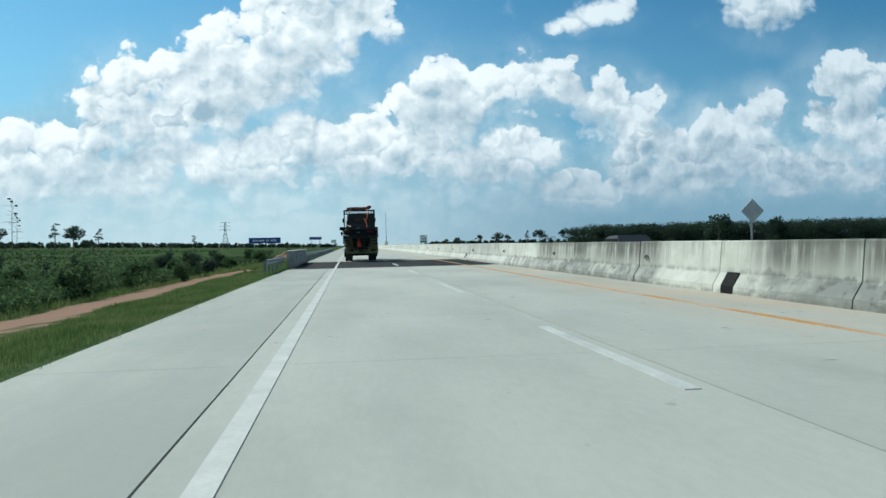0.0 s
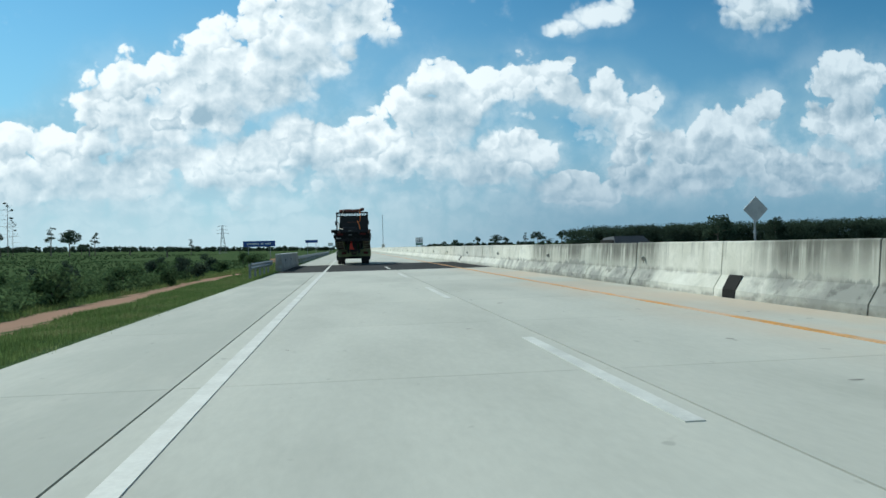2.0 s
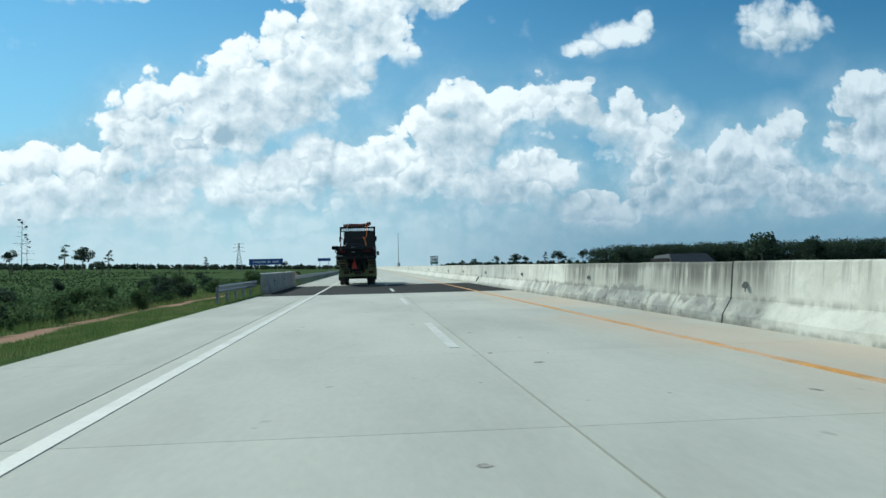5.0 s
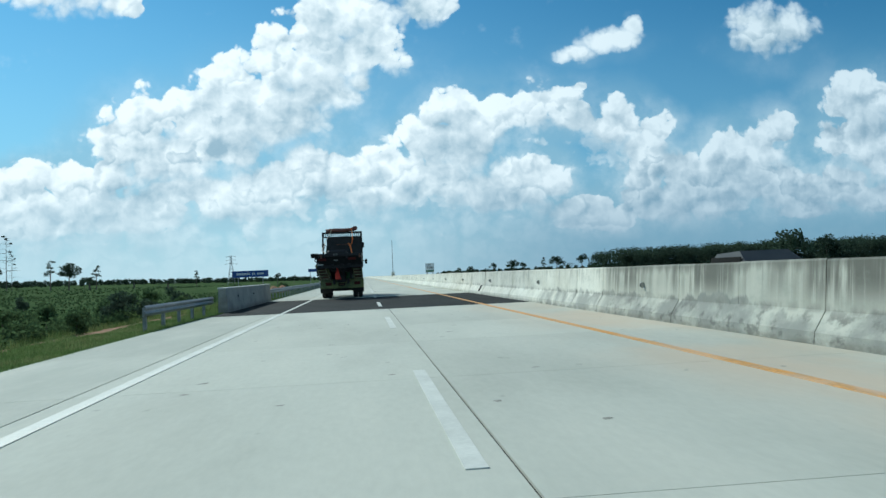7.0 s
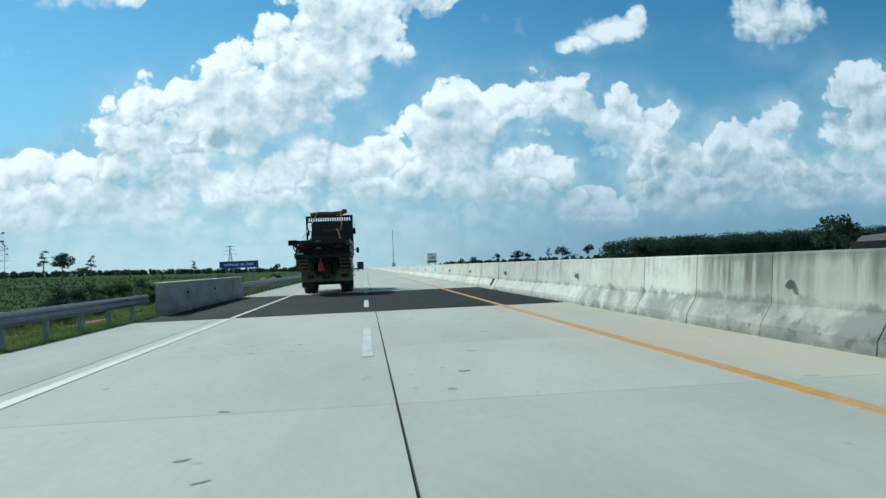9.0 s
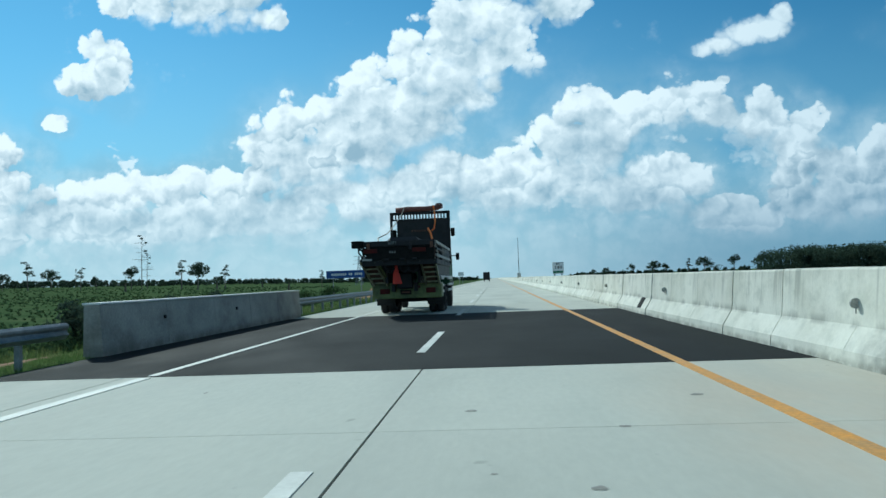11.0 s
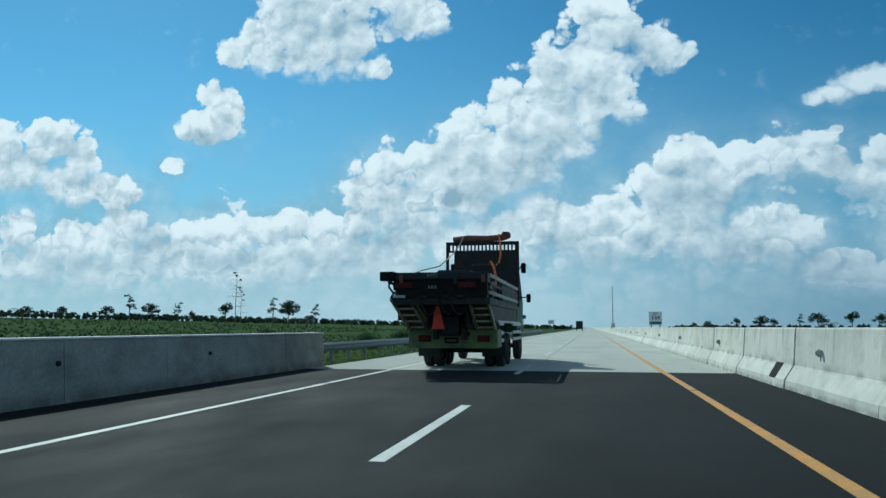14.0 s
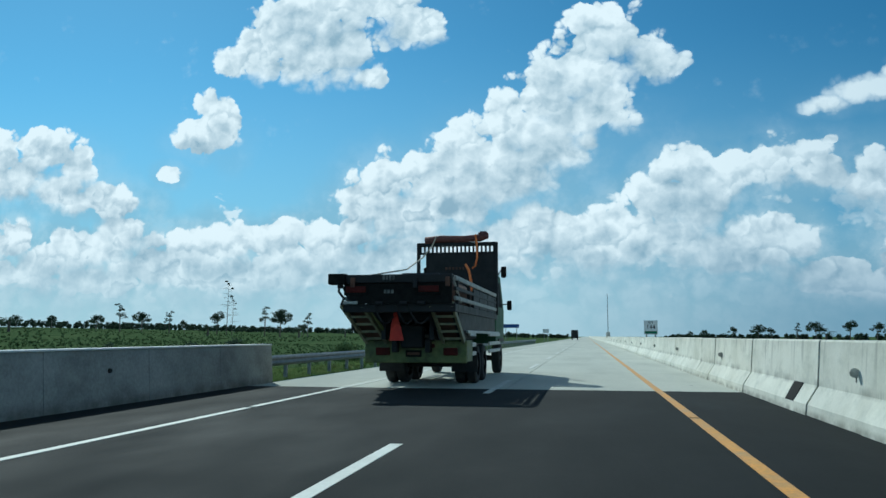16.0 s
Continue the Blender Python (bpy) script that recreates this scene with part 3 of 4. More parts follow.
def add_track(m):
    """A bare strip of reddish earth along the road's verge, and paler scrub beyond."""
    t = m.node_tree
    bsdf = t.nodes["Principled BSDF"]
    was = bsdf.inputs["Base Color"].links[0].from_socket

    def mth(op, a, b=0.0, clamp=False):
        n = t.nodes.new("ShaderNodeMath")
        n.operation, n.use_clamp = op, clamp
        for k, v in enumerate((a, b)):
            if isinstance(v, bpy.types.NodeSocket):
                t.links.new(v, n.inputs[k])
            else:
                n.inputs[k].default_value = v
        return n.outputs[0]

    pos = t.nodes.new("ShaderNodeNewGeometry").outputs["Position"]
    sep = t.nodes.new("ShaderNodeSeparateXYZ")
    t.links.new(pos, sep.inputs[0])
    nz = t.nodes.new("ShaderNodeTexNoise")
    nz.inputs["Scale"].default_value, nz.inputs["Detail"].default_value = 0.35, 6.0
    t.links.new(pos, nz.inputs["Vector"])
    x = mth("ADD", sep.outputs[0], mth("MULTIPLY", mth("SUBTRACT", nz.outputs[0], 0.5), 7.0))
    strip = mth("SUBTRACT", 1.0, mth("DIVIDE", mth("ABSOLUTE", mth("ADD", x, 7.6)), 2.7), clamp=True)
    ahead = mth("DIVIDE", mth("SUBTRACT", 12.0, mth("ADD", sep.outputs[1], mth("MULTIPLY", nz.outputs[0], 6.0))), 4.0, clamp=True)
    patch = t.nodes.new("ShaderNodeTexNoise")
    patch.inputs["Scale"].default_value, patch.inputs["Detail"].default_value = 1.1, 7.0
    t.links.new(pos, patch.inputs["Vector"])
    bare = mth("MULTIPLY", mth("SUBTRACT", mth("ADD", strip, mth("MULTIPLY", patch.outputs[0], 1.4)), 0.72), 3.5, clamp=True)
    fac = mth("MULTIPLY", mth("MULTIPLY", bare, mth("MULTIPLY", strip, 6.0, clamp=True)), ahead)
    mix = t.nodes.new("ShaderNodeMix")
    mix.data_type = "RGBA"
    mix.inputs[7].default_value = (0.33, 0.215, 0.155, 1)
    t.links.new(fac, mix.inputs[0])
    t.links.new(was, mix.inputs[6])
    t.links.new(mix.outputs[2], bsdf.inputs["Base Color"])


add_track(EARTH)
me.materials.append(EARTH)
tagged(new("ground", me), "flat green grassland with a reddish earth strip beside the motorway", "ground", kind="structure")

# ---- road ----
EDGE, LANE, YELLOW, WALLX = 0.0, 3.6, 7.33, 9.1
A0, A1 = -15.5, 1.3
road = thing("road", "pale concrete motorway with sawn joints and one asphalt stretch", "road", kind="structure")
part("roadbed", box(cube(-2.6, 9.9, -120, 3500, -0.30, -0.02), 9.9, 23.5, -120, 3500, -0.30, -0.01), JOINT, road)
STRIPS = [(-2.6, -0.362), (-0.341, 3.838), (3.862, WALLX + 0.05)]
for x0, x1 in STRIPS:
    base = None
    for k in range(-15, 31):
        y0, y1 = k * 5.0 + 0.2, k * 5.0 + 5.19
        if y1 > A0 and y0 < A1:
            if y0 < A0 - 0.3:
                y1 = A0
            elif y1 > A1 + 0.3:
                y0 = A1
            else:
                continue
            part("slab", cube(x0, x1, y0, y1, -0.2, 0.0), CONCRETE, road)
            continue
        if base is None:
            base = put(cube(x0, x1, -2.495, 2.495, -0.2, 0.0), "slab", CONCRETE)
        part("slab", base, CONCRETE, road).location = (0, (y0 + y1) / 2, 0)
    part("far_slab", cube(x0, x1, 155.2, 3500, -0.2, 0.0), CONCRETE, road)
part("opposite_slab", cube(9.85, 23.3, -120, 3500, -0.2, 0.0), CONCRETE, road)
part("asphalt_stretch", cube(-2.6, WALLX + 0.05, A0, A1, -0.2, 0.004), ASPHALT, road, "dark fresh asphalt")


def stripe(name, x, w, y0, y1, mat, label):
    ob = thing(name, label, "road marking", kind="structure", data=put(cube(x - w / 2, x + w / 2, y0, y1, -0.01, 0.009), name, mat))
    return ob


for y0, y1 in ((-120, -15.6), (-15.4, -4.2), (-4.0, 1.2), (1.4, 900)):
    stripe("edge_line", EDGE, 0.17 if y1 < -14 else 0.13, y0, y1, WHITE, "solid white edge line painted on the road")
for k in range(-8, 45):
    y = 13.0 * k - 0.1
    stripe("lane_dash", LANE, 0.15, y, y + 5.0, WHITE, "short white lane dash painted on the road")
for y0, y1 in ((-120, -4.6), (-4.45, 900)):
    stripe("median_line", YELLOW, 0.15, y0, y1, ORANGE, "orange median line painted on the road, worn in places")
for k in range(70):
    rng = random.Random(k)
    x, y = rng.uniform(0.4, 8.5), rng.uniform(-52, -11) if k % 4 else rng.uniform(2, 30)
    bm = bmesh.new()
    bmesh.ops.create_circle(bm, cap_ends=True, segments=17, radius=1.0)
    for v in bm.verts:
        v.co *= rng.uniform(0.6, 1.05)
    bmesh.ops.transform(bm, matrix=pose(x, y, 0.003, 0, 0, rng.uniform(0, 90)) @ Matrix.Diagonal((rng.uniform(0.03, 0.12) * rng.uniform(0.5, 1), rng.uniform(0.03, 0.11) * rng.uniform(0.5, 1), 1, 1)), verts=bm.verts)
    part("scuff", bm, DIRTSPOT, road)

# ---- median barrier of precast pieces ----
def profile(x):
    left = [(0.0, 0.0), (0.02, 0.17), (0.20, 0.46), (0.26, 1.15), (0.28, 1.18)]
    return [(x + a, z) for a, z in left] + [(x + 0.76 - a, z) for a, z in left[::-1]]


barrier = thing("concrete_barrier", "tall weathered precast concrete median barrier with streaks and patches", "barrier", kind="structure")
piece = None
for k in range(-26, 40):
    if piece is None:
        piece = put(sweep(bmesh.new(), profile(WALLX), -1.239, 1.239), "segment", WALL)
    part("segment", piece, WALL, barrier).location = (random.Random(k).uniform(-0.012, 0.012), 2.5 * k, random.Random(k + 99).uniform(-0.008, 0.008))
inner = [(WALLX + 0.05, 0.0), (WALLX + 0.06, 0.15), (WALLX + 0.25, 0.44), (WALLX + 0.30, 1.12), (WALLX + 0.46, 1.12), (WALLX + 0.51, 0.44), (WALLX + 0.70, 0.15), (WALLX + 0.71, 0.0)]
part("joint_core", sweep(bmesh.new(), inner, -66.2, 98.7), JOINT, barrier)
part("far_run", sweep(bmesh.new(), profile(WALLX), 98.8, 1500), WALL, barrier)
part("near_run", sweep(bmesh.new(), profile(WALLX), -120, -66.3), WALL, barrier)


def reflector(y):
    ob = thing("barrier_stud", "round grey reflector on a bracket fixed to the barrier", "reflector", (WALLX + 0.235, y, 0.74), group="barrier studs")
    bm = bmesh.new()
    bmesh.ops.create_cone(bm, cap_ends=True, segments=14, radius1=0.065, radius2=0.065, depth=0.03, matrix=pose(-0.05, -0.02, 0, 90))
    part("disc", bm, PALE, ob)
    part("bracket", rod(bmesh.new(), [(-0.05, 0, 0), (-0.03, 0, 0.02), (0.02, 0, 0.02)], 0.016), IRON, ob)
    part("wire", rod(bmesh.new(), [(-0.01, 0.03, 0.02), (-0.012, 0.05, -0.06), (-0.014, 0.05, -0.13)], 0.008, 5), IRON, ob)
    return ob


first = reflector(-58.1)
for k in range(1, 16):
    copy_thing(first, pose(WALLX + 0.235, -58.1 + 10.5 * k + random.Random(k).uniform(-0.3, 0.3), 0.74))
for y in (-42.2, -3.0):
    patch = thing("black_mark", "black painted patch on the barrier's sloping foot", "mark", kind="structure")
    part("paint", sweep(bmesh.new(), [(WALLX - 0.004, 0.0), (WALLX + 0.012, 0.0), (WALLX + 0.016, 0.165), (WALLX + 0.196, 0.455), (WALLX + 0.18, 0.47), (WALLX + 0.012, 0.178)], y, y + 0.55), BLACK, patch)


# ---- left side: crash rail, parapet, crash rail ----
def crash_rail(name, y0, y1, x=-3.05):
    rail = thing(name, "galvanised steel crash rail on posts in the grass", "guardrail")
    wave = [(0.0, 0.38), (0.03, 0.42), (0.07, 0.46), (0.03, 0.51), (0.02, 0.54), (0.07, 0.59), (0.07, 0.63), (0.02, 0.68)]
    for a in np.arange(y0, y1, 4.0):
        b = min(y1, a + 4.02)
        part("beam", sweep(bmesh.new(), [(x + p, z) for p, z in wave] + [(x + p - 0.012, z) for p, z in wave[::-1]], float(a), float(b)), STEEL, rail)
    post = put(box(cube(-0.05, 0.05, -0.04, 0.04, -0.5, 0.62), 0.0, 0.10, -0.05, 0.05, 0.42, 0.60), "post", STEEL)
    for a in np.arange(y0 + 0.4, y1, 2.0):
        part("post", post, STEEL, rail).location = (x - 0.08, float(a), 0)
    return rail


crash_rail("guardrail", -22.0, -12.3)
crash_rail("guardrail", 2.85, 120.0)
parapet = thing("bridge_parapet", "grey concrete bridge parapet with a paler top edge", "parapet", kind="structure")
for k in range(5):
    y0 = -12.0 + 2.96 * k
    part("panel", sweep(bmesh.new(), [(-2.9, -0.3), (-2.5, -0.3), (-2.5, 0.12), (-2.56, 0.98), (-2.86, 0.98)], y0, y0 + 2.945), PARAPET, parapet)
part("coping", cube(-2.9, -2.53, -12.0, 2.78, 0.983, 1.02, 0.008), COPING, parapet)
for y in (-9.2, -4.4):
    bm = bmesh.new()
    bmesh.ops.create_cone(bm, cap_ends=True, segments=12, radius1=0.045, radius2=0.04, depth=0.05, matrix=pose(-2.52, y, 0.62, 0, 90))
    part("drain_stud", bm, IRON, parapet)


# ---- truck ----
def wheel(name, parent, x, y, r=0.5, w=0.27):
    rim = part(name, bmesh.new(), RUBBER, parent)
    bm = bmesh.new()
    seg = 24
    prof = [(-w / 2, r * 0.62), (-w / 2, r * 0.92), (-w / 2 + 0.04, r), (w / 2 - 0.04, r), (w / 2, r * 0.92), (w / 2, r * 0.62)]
    rings = [[bm.verts.new((a, b * math.cos(math.tau * k / seg), b * math.sin(math.tau * k / seg))) for a, b in prof] for k in range(seg)]
    for k in range(seg):
        for j in range(len(prof) - 1):
            bm.faces.new((rings[k][j], rings[k][j + 1], rings[(k + 1) % seg][j + 1], rings[(k + 1) % seg][j]))
    bmesh.ops.recalc_face_normals(bm, faces=bm.faces)
    rim.data = put(bm, "tyre", RUBBER)
    rim.location = (x, y, r)
    hub = bmesh.new()
    bmesh.ops.create_cone(hub, cap_ends=True, segments=18, radius1=r * 0.62, radius2=r * 0.62, depth=w * 0.5, matrix=pose(0, 0, 0, 0, 90))
    bmesh.ops.create_cone(hub, cap_ends=True, segments=10, radius1=0.12, radius2=0.10, depth=w * 0.9, matrix=pose(0, 0, 0, 0, 90))
    part("hub", hub, IRON, rim)
    return rim


truck = thing("truck", "dark flatbed loader truck with folded ramps and a yellow-green rear bumper", "truck", (1.69, 0, 0))
for x in (-0.45, 0.35):
    part("chassis_beam", cube(x, x + 0.12, 0.9, 10.4, 0.85, 1.15, 0.01), IRON, truck)
for y in (3.7, 5.0, 9.5):
    part("axle", rod(bmesh.new(), [(-1.0, y, 0.5), (1.0, y, 0.5)], 0.09), IRON, truck)
for y in (3.7, 5.0):
    for x in (-1.08, -0.78, 0.78, 1.08):
        wheel("wheel", truck, x, y)
for x in (-1.02, 1.05):
    wheel("wheel", truck, x, 9.5)
part("bed_floor", cube(-1.27, 1.27, -0.25, 7.7, 1.76, 1.94, 0.01), IRON, truck)
for k in range(6):
    part("cross_member", cube(-1.2, 1.2, 0.6 + 1.2 * k, 0.72 + 1.2 * k, 1.6, 1.76), IRON, truck)
for x in (-0.62, 0.52):
    part("subframe_rail", cube(x, x + 0.1, 0.6, 7.6, 1.15, 1.62), IRON, truck)
# tail of the bed with its cross bar
part("tail_beam", cube(-1.5, 1.22, -0.38, -0.22, 2.40, 2.585, 0.015), IRON, truck)
part("tail_plate", cube(-1.12, 1.2, -0.33, -0.26, 1.94, 2.40, 0.01), BLACK, truck, "dark tail board")
part("tail_beam_end", cube(-1.58, -1.18, -0.46, -0.18, 2.37, 2.61, 0.02), BLACK, truck)
part("bar_hook", rod(bmesh.new(), [(-1.34, -0.32, 2.40), (-1.36, -0.34, 2.22), (-1.24, -0.34, 2.06), (-1.30, -0.33, 1.92)], 0.03), IRON, truck)
part("hook_lamp", cube(-1.26, -0.92, -0.36, -0.30, 1.93, 2.0, 0.01), PALE, truck, "pale reflector strip")
for x in (-0.95, 0.7):
    lamp = part("tail_lamp", cube(x - 0.24, x + 0.22, -0.37, -0.31, 2.19, 2.33, 0.01), LENS, truck, "dull red tail lamp strip")
    part("bezel", cube(x - 0.29, x + 0.27, -0.345, -0.30, 2.13, 2.37, 0.01), BLACK, lamp)
for k in range(4):
    part("letter_bar", cube(-0.34 + 0.075 * k, -0.29 + 0.075 * k, -0.395, -0.375, 2.46, 2.56), LETTER, truck, "illegible pale letters")
for k in range(3):
    part("letter_bar", cube(-0.32 + 0.08 * k, -0.26 + 0.08 * k, -0.345, -0.325, 2.17, 2.25), LETTER, truck, "illegible pale letters")


def ramp(x_top, x_low, wide):
    """A folded ladder ramp: two plate sides, a rusty back panel and five rungs."""
    a, b = Vector((x_top, -0.22, 1.92)), Vector((x_low, 1.05, 1.1))

    def board(x0, x1, lift, thick):
        bm = bmesh.new()
        ends = []
        for p in (a, b):
            ends.append([bm.verts.new((p.x + x, p.y + dy, p.z + dz)) for x, dy, dz in
                         ((x0, -0.06 * lift, -0.09 * lift), (x1, -0.06 * lift, -0.09 * lift), (x1, thick * 0.55, thick * 0.85), (x0, thick * 0.55, thick * 0.85))])
        for i in range(4):
            j = (i + 1) % 4
            bm.faces.new((ends[0][i], ends[0][j], ends[1][j], ends[1][i]))
        bm.faces.new(ends[0][::-1])
        bm.faces.new(ends[1])
        bmesh.ops.recalc_face_normals(bm, faces=bm.faces)
        return bm

    ob = part("loading_ramp", board(0.06, wide - 0.06, -0.35, 0.07), RUST, truck, "yellow-green ladder ramp folded under the tail")
    part("ramp_side", board(0.0, 0.055, 0.55, 0.08), LADDER, ob)
    part("ramp_side", board(wide - 0.055, wide, 0.55, 0.08), LADDER, ob)
    for k in range(5):
        p = a.lerp(b, (k + 0.5) / 5)
        part("rung", cube(p.x + 0.055, p.x + wide - 0.055, p.y - 0.03, p.y + 0.03, p.z - 0.035, p.z + 0.02), LADDER, ob)
    return ob


ramp(-1.36, -1.12, 0.54)
ramp(0.68, 0.74, 0.54)
part("ramp_arm", rod(bmesh.new(), [(-0.7, -0.1, 1.85), (-0.55, 1.0, 1.15)], 0.05, 6), GREEN, truck)
bumper = part("rear_bumper", cube(-1.17, 1.3, 1.14, 1.24, 0.6, 1.13, 0.02), GREEN, truck, "yellow-green steel rear bumper plate")
for x in (-0.72, 0.92):
    lamp = part("rear_lamp", cube(x - 0.17, x + 0.17, 1.09, 1.15, 0.78, 0.96, 0.015), LENS, bumper, "red rear lamp")
part("number_plate", cube(-0.16, 0.22, 1.11, 1.139, 0.74, 0.9, 0.005), BLACK, bumper)
part("plate_bar", cube(-0.12, 0.18, 1.10, 1.112, 0.79, 0.85), RUST, bumper)
for x in (-0.4, 0.5):
    bm = bmesh.new()
    bmesh.ops.create_cone(bm, cap_ends=True, segments=12, radius1=0.05, radius2=0.05, depth=0.03, matrix=pose(x, 1.12, 1.0, 90))
    part("round_reflector", bm, LENS, bumper)
part("bumper_side", cube(1.2, 1.3, 1.24, 2.1, 0.62, 1.13, 0.02), GREEN, truck)
part("mud_flap", cube(-1.3, -0.62, 2.95, 2.98, 0.32, 0.95, 0.01), RUBBER, truck)
part("mud_flap", cube(0.62, 1.3, 2.95, 2.98, 0.32, 0.95, 0.01), RUBBER, truck)
bm = bmesh.new()
sheet = [(-0.17, 1.9), (-0.27, 1.5), (-0.30, 1.13), (0.03, 1.13), (-0.07, 1.5)]
front = [bm.verts.new((x, 0.12 + 0.03 * math.sin(9 * z), z)) for x, z in sheet]
rear = [bm.verts.new((x, 0.15 + 0.03 * math.sin(9 * z), z)) for x, z in sheet]
bm.faces.new(front)
bm.faces.new(rear[::-1])
for i in range(5):
    bm.faces.new((front[i], rear[i], rear[(i + 1) % 5], front[(i + 1) % 5]))
bmesh.ops.recalc_face_normals(bm, faces=bm.faces)
part("warning_flag", bm, RED, truck, "red cloth warning triangle")
for s in (-1.2, 1.13):
    bm = bmesh.new()
    quad = [(-0.2, 1.9), (2.4, 1.9), (2.4, 1.25), (1.1, 1.1)]
    a = [bm.verts.new((s, y, z)) for y, z in quad]
    b2 = [bm.verts.new((s + 0.04, y, z)) for y, z in quad]
    bm.faces.new(a)
    bm.faces.new(b2[::-1])
    for i in range(4):
        bm.faces.new((a[i], b2[i], b2[(i + 1) % 4], a[(i + 1) % 4]))
    bmesh.ops.recalc_face_normals(bm, faces=bm.faces)
    part("side_web", bm, IRON, truck)
part("coupling", cube(-0.25, 0.3, 0.95, 1.15, 0.95, 1.5, 0.04), IRON, truck)
part("spare_tank", rod(bmesh.new(), [(0.1, 1.3, 1.38), (0.1, 2.6, 1.38)], 0.2, 12), IRON, truck)
# hoses, chains, rams and brackets about the tail
for x0, x1 in ((-0.55, -0.2), (0.2, 0.62), (-0.05, 0.28)):
    pts = [(x0 + (x1 - x0) * f, -0.30 + 0.35 * f, 1.92 - 0.28 * math.sin(math.pi * f) - 0.25 * f) for f in (0, 0.2, 0.4, 0.6, 0.8, 1.0)]
    part("hose", rod(bmesh.new(), pts, 0.022, 6), RUBBER, truck)
for x in (-0.62, 0.66):
    ram = part("hydraulic_ram", rod(bmesh.new(), [(x, 0.0, 1.8), (x, 0.7, 1.42)], 0.06, 10), IRON, truck)
    part("piston", rod(bmesh.new(), [(x, 0.7, 1.42), (x, 1.15, 1.18)], 0.03, 8), STEEL, ram)
for k, x in enumerate((-1.32, -1.02, 0.4, 1.12)):
    part("tail_bracket", cube(x - 0.05, x + 0.05, -0.42, -0.36, 2.28 + 0.03 * (k % 2), 2.52, 0.01), RUST if k % 2 else IRON, truck)
for x in (-0.5, 0.05, 0.45):
    part("hinge", rod(bmesh.new(), [(x, -0.36, 1.95), (x + 0.16, -0.36, 1.95)], 0.045, 8), IRON, truck)
part("tail_stay", rod(bmesh.new(), [(-1.3, -0.3, 2.36), (-1.12, -0.28, 2.02), (-1.25, 0.5, 1.6)], 0.028, 6), IRON, truck)
part("tail_stay", rod(bmesh.new(), [(1.22, -0.3, 2.5), (1.28, 0.4, 1.98)], 0.03, 6), PALE, truck)
part("load_heap", cube(0.35, 1.1, 1.2, 3.4, 1.94, 2.5, 0.1), RUST, truck, "rusty brown scrap load on the bed")
# stake sides
for side in (-1.25, 1.25):
    for z0, z1, mat in ((2.46, 2.56, PALE), (2.24, 2.32, IRON), (2.02, 2.11, PALE)):
        y1 = 7.5
        part("side_rail", cube(side - 0.03, side + 0.03, -0.2, y1, z0, z1, 0.008), mat, truck, "pale worn side rail" if mat is PALE else "")
    for k in range(5):
        y = 0.1 + 1.75 * k
        part("stake", cube(side - 0.05, side + 0.025, y, y + 0.09, 1.8, 2.58, 0.008), IRON, truck)
    part("side_board", cube(side - 0.02, side + 0.015, 2.6, 7.4, 1.95, 2.42), IRON, truck)
    part("skirt", cube(side - 0.10, side - 0.04, 0.6, 7.6, 1.36, 1.8), IRON, truck)
    for z in (1.28, 1.02, 0.8):
        part("under_rail", cube(side - 0.03, side + 0.03, 5.75, 8.5, z - 0.05, z + 0.05, 0.01), STRIPE, truck, "white side under-run rail")
        part("under_rail", cube(side - 0.03, side + 0.03, 1.9, 2.9, z - 0.05, z + 0.05, 0.01), STRIPE, truck, "white side under-run rail")
    part("side_beam", cube(side - 0.04, side + 0.02, 1.6, 8.3, 1.30, 1.37, 0.01), STRIPE, truck)
# head rack behind the cab
for x in (-1.27, 1.27):
    part("rack_post", cube(x - 0.05, x + 0.05, 7.55, 7.67, 1.9, 4.22, 0.01), IRON, truck)
part("rack_top", cube(-1.32, 1.32, 7.54, 7.68, 4.12, 4.24, 0.015), IRON, truck)
part("rack_rail", cube(-1.27, 1.27, 7.57, 7.65, 3.86, 3.93, 0.01), IRON, truck)
for k in range(19):
    x = -1.2 + 2.4 * k / 18
    part("rack_bar", cube(x - 0.028, x + 0.028, 7.58, 7.64, 3.9, 4.14), IRON, truck)
part("rack_board", cube(-0.98, 1.24, 7.58, 7.66, 1.9, 3.88, 0.01), IRON, truck)
part("rack_bar", cube(-1.02, -0.96, 7.58, 7.64, 1.9, 3.9), IRON, truck)
for k in range(7):
    part("letter_bar", cube(-0.38 + 0.11 * k, -0.31 + 0.11 * k, 7.55, 7.575, 3.36, 3.44), RUST, truck, "illegible faded letters")
part("machine_hump", cube(-0.85, 0.35, 3.0, 7.3, 1.94, 2.9, 0.12), IRON, truck, "dark covered load on the bed")
bm = rod(bmesh.new(), [(-1.05, 7.6, 4.32), (-0.5, 7.6, 4.36), (0.2, 7.6, 4.35), (0.75, 7.6, 4.38), (0.98, 7.6, 4.47)], 0.12, 12)
for v in bm.verts:
    v.co += 0.025 * noise.noise_vector(v.co * 6)
part("tarp_roll", bm, TARP, truck, "rolled brown tarpaulin tied on the rack", smooth=True)
part("tarp_end", cube(0.70, 1.02, 7.45, 7.75, 4.34, 4.58, 0.06), TARP, truck)
part("strap", rod(bmesh.new(), [(0.62, 7.46, 4.48), (0.66, 7.44, 4.2), (0.68, 7.42, 3.75), (0.62, 7.4, 3.45), (0.52, 7.38, 3.38)], 0.035, 6), STRAP, truck, "orange load strap")
part("strap", rod(bmesh.new(), [(0.40, 6.8, 3.45), (0.52, 6.7, 3.25), (0.60, 6.6, 2.9), (0.63, 6.5, 2.6)], 0.045, 6), STRAP, truck, "orange load strap")
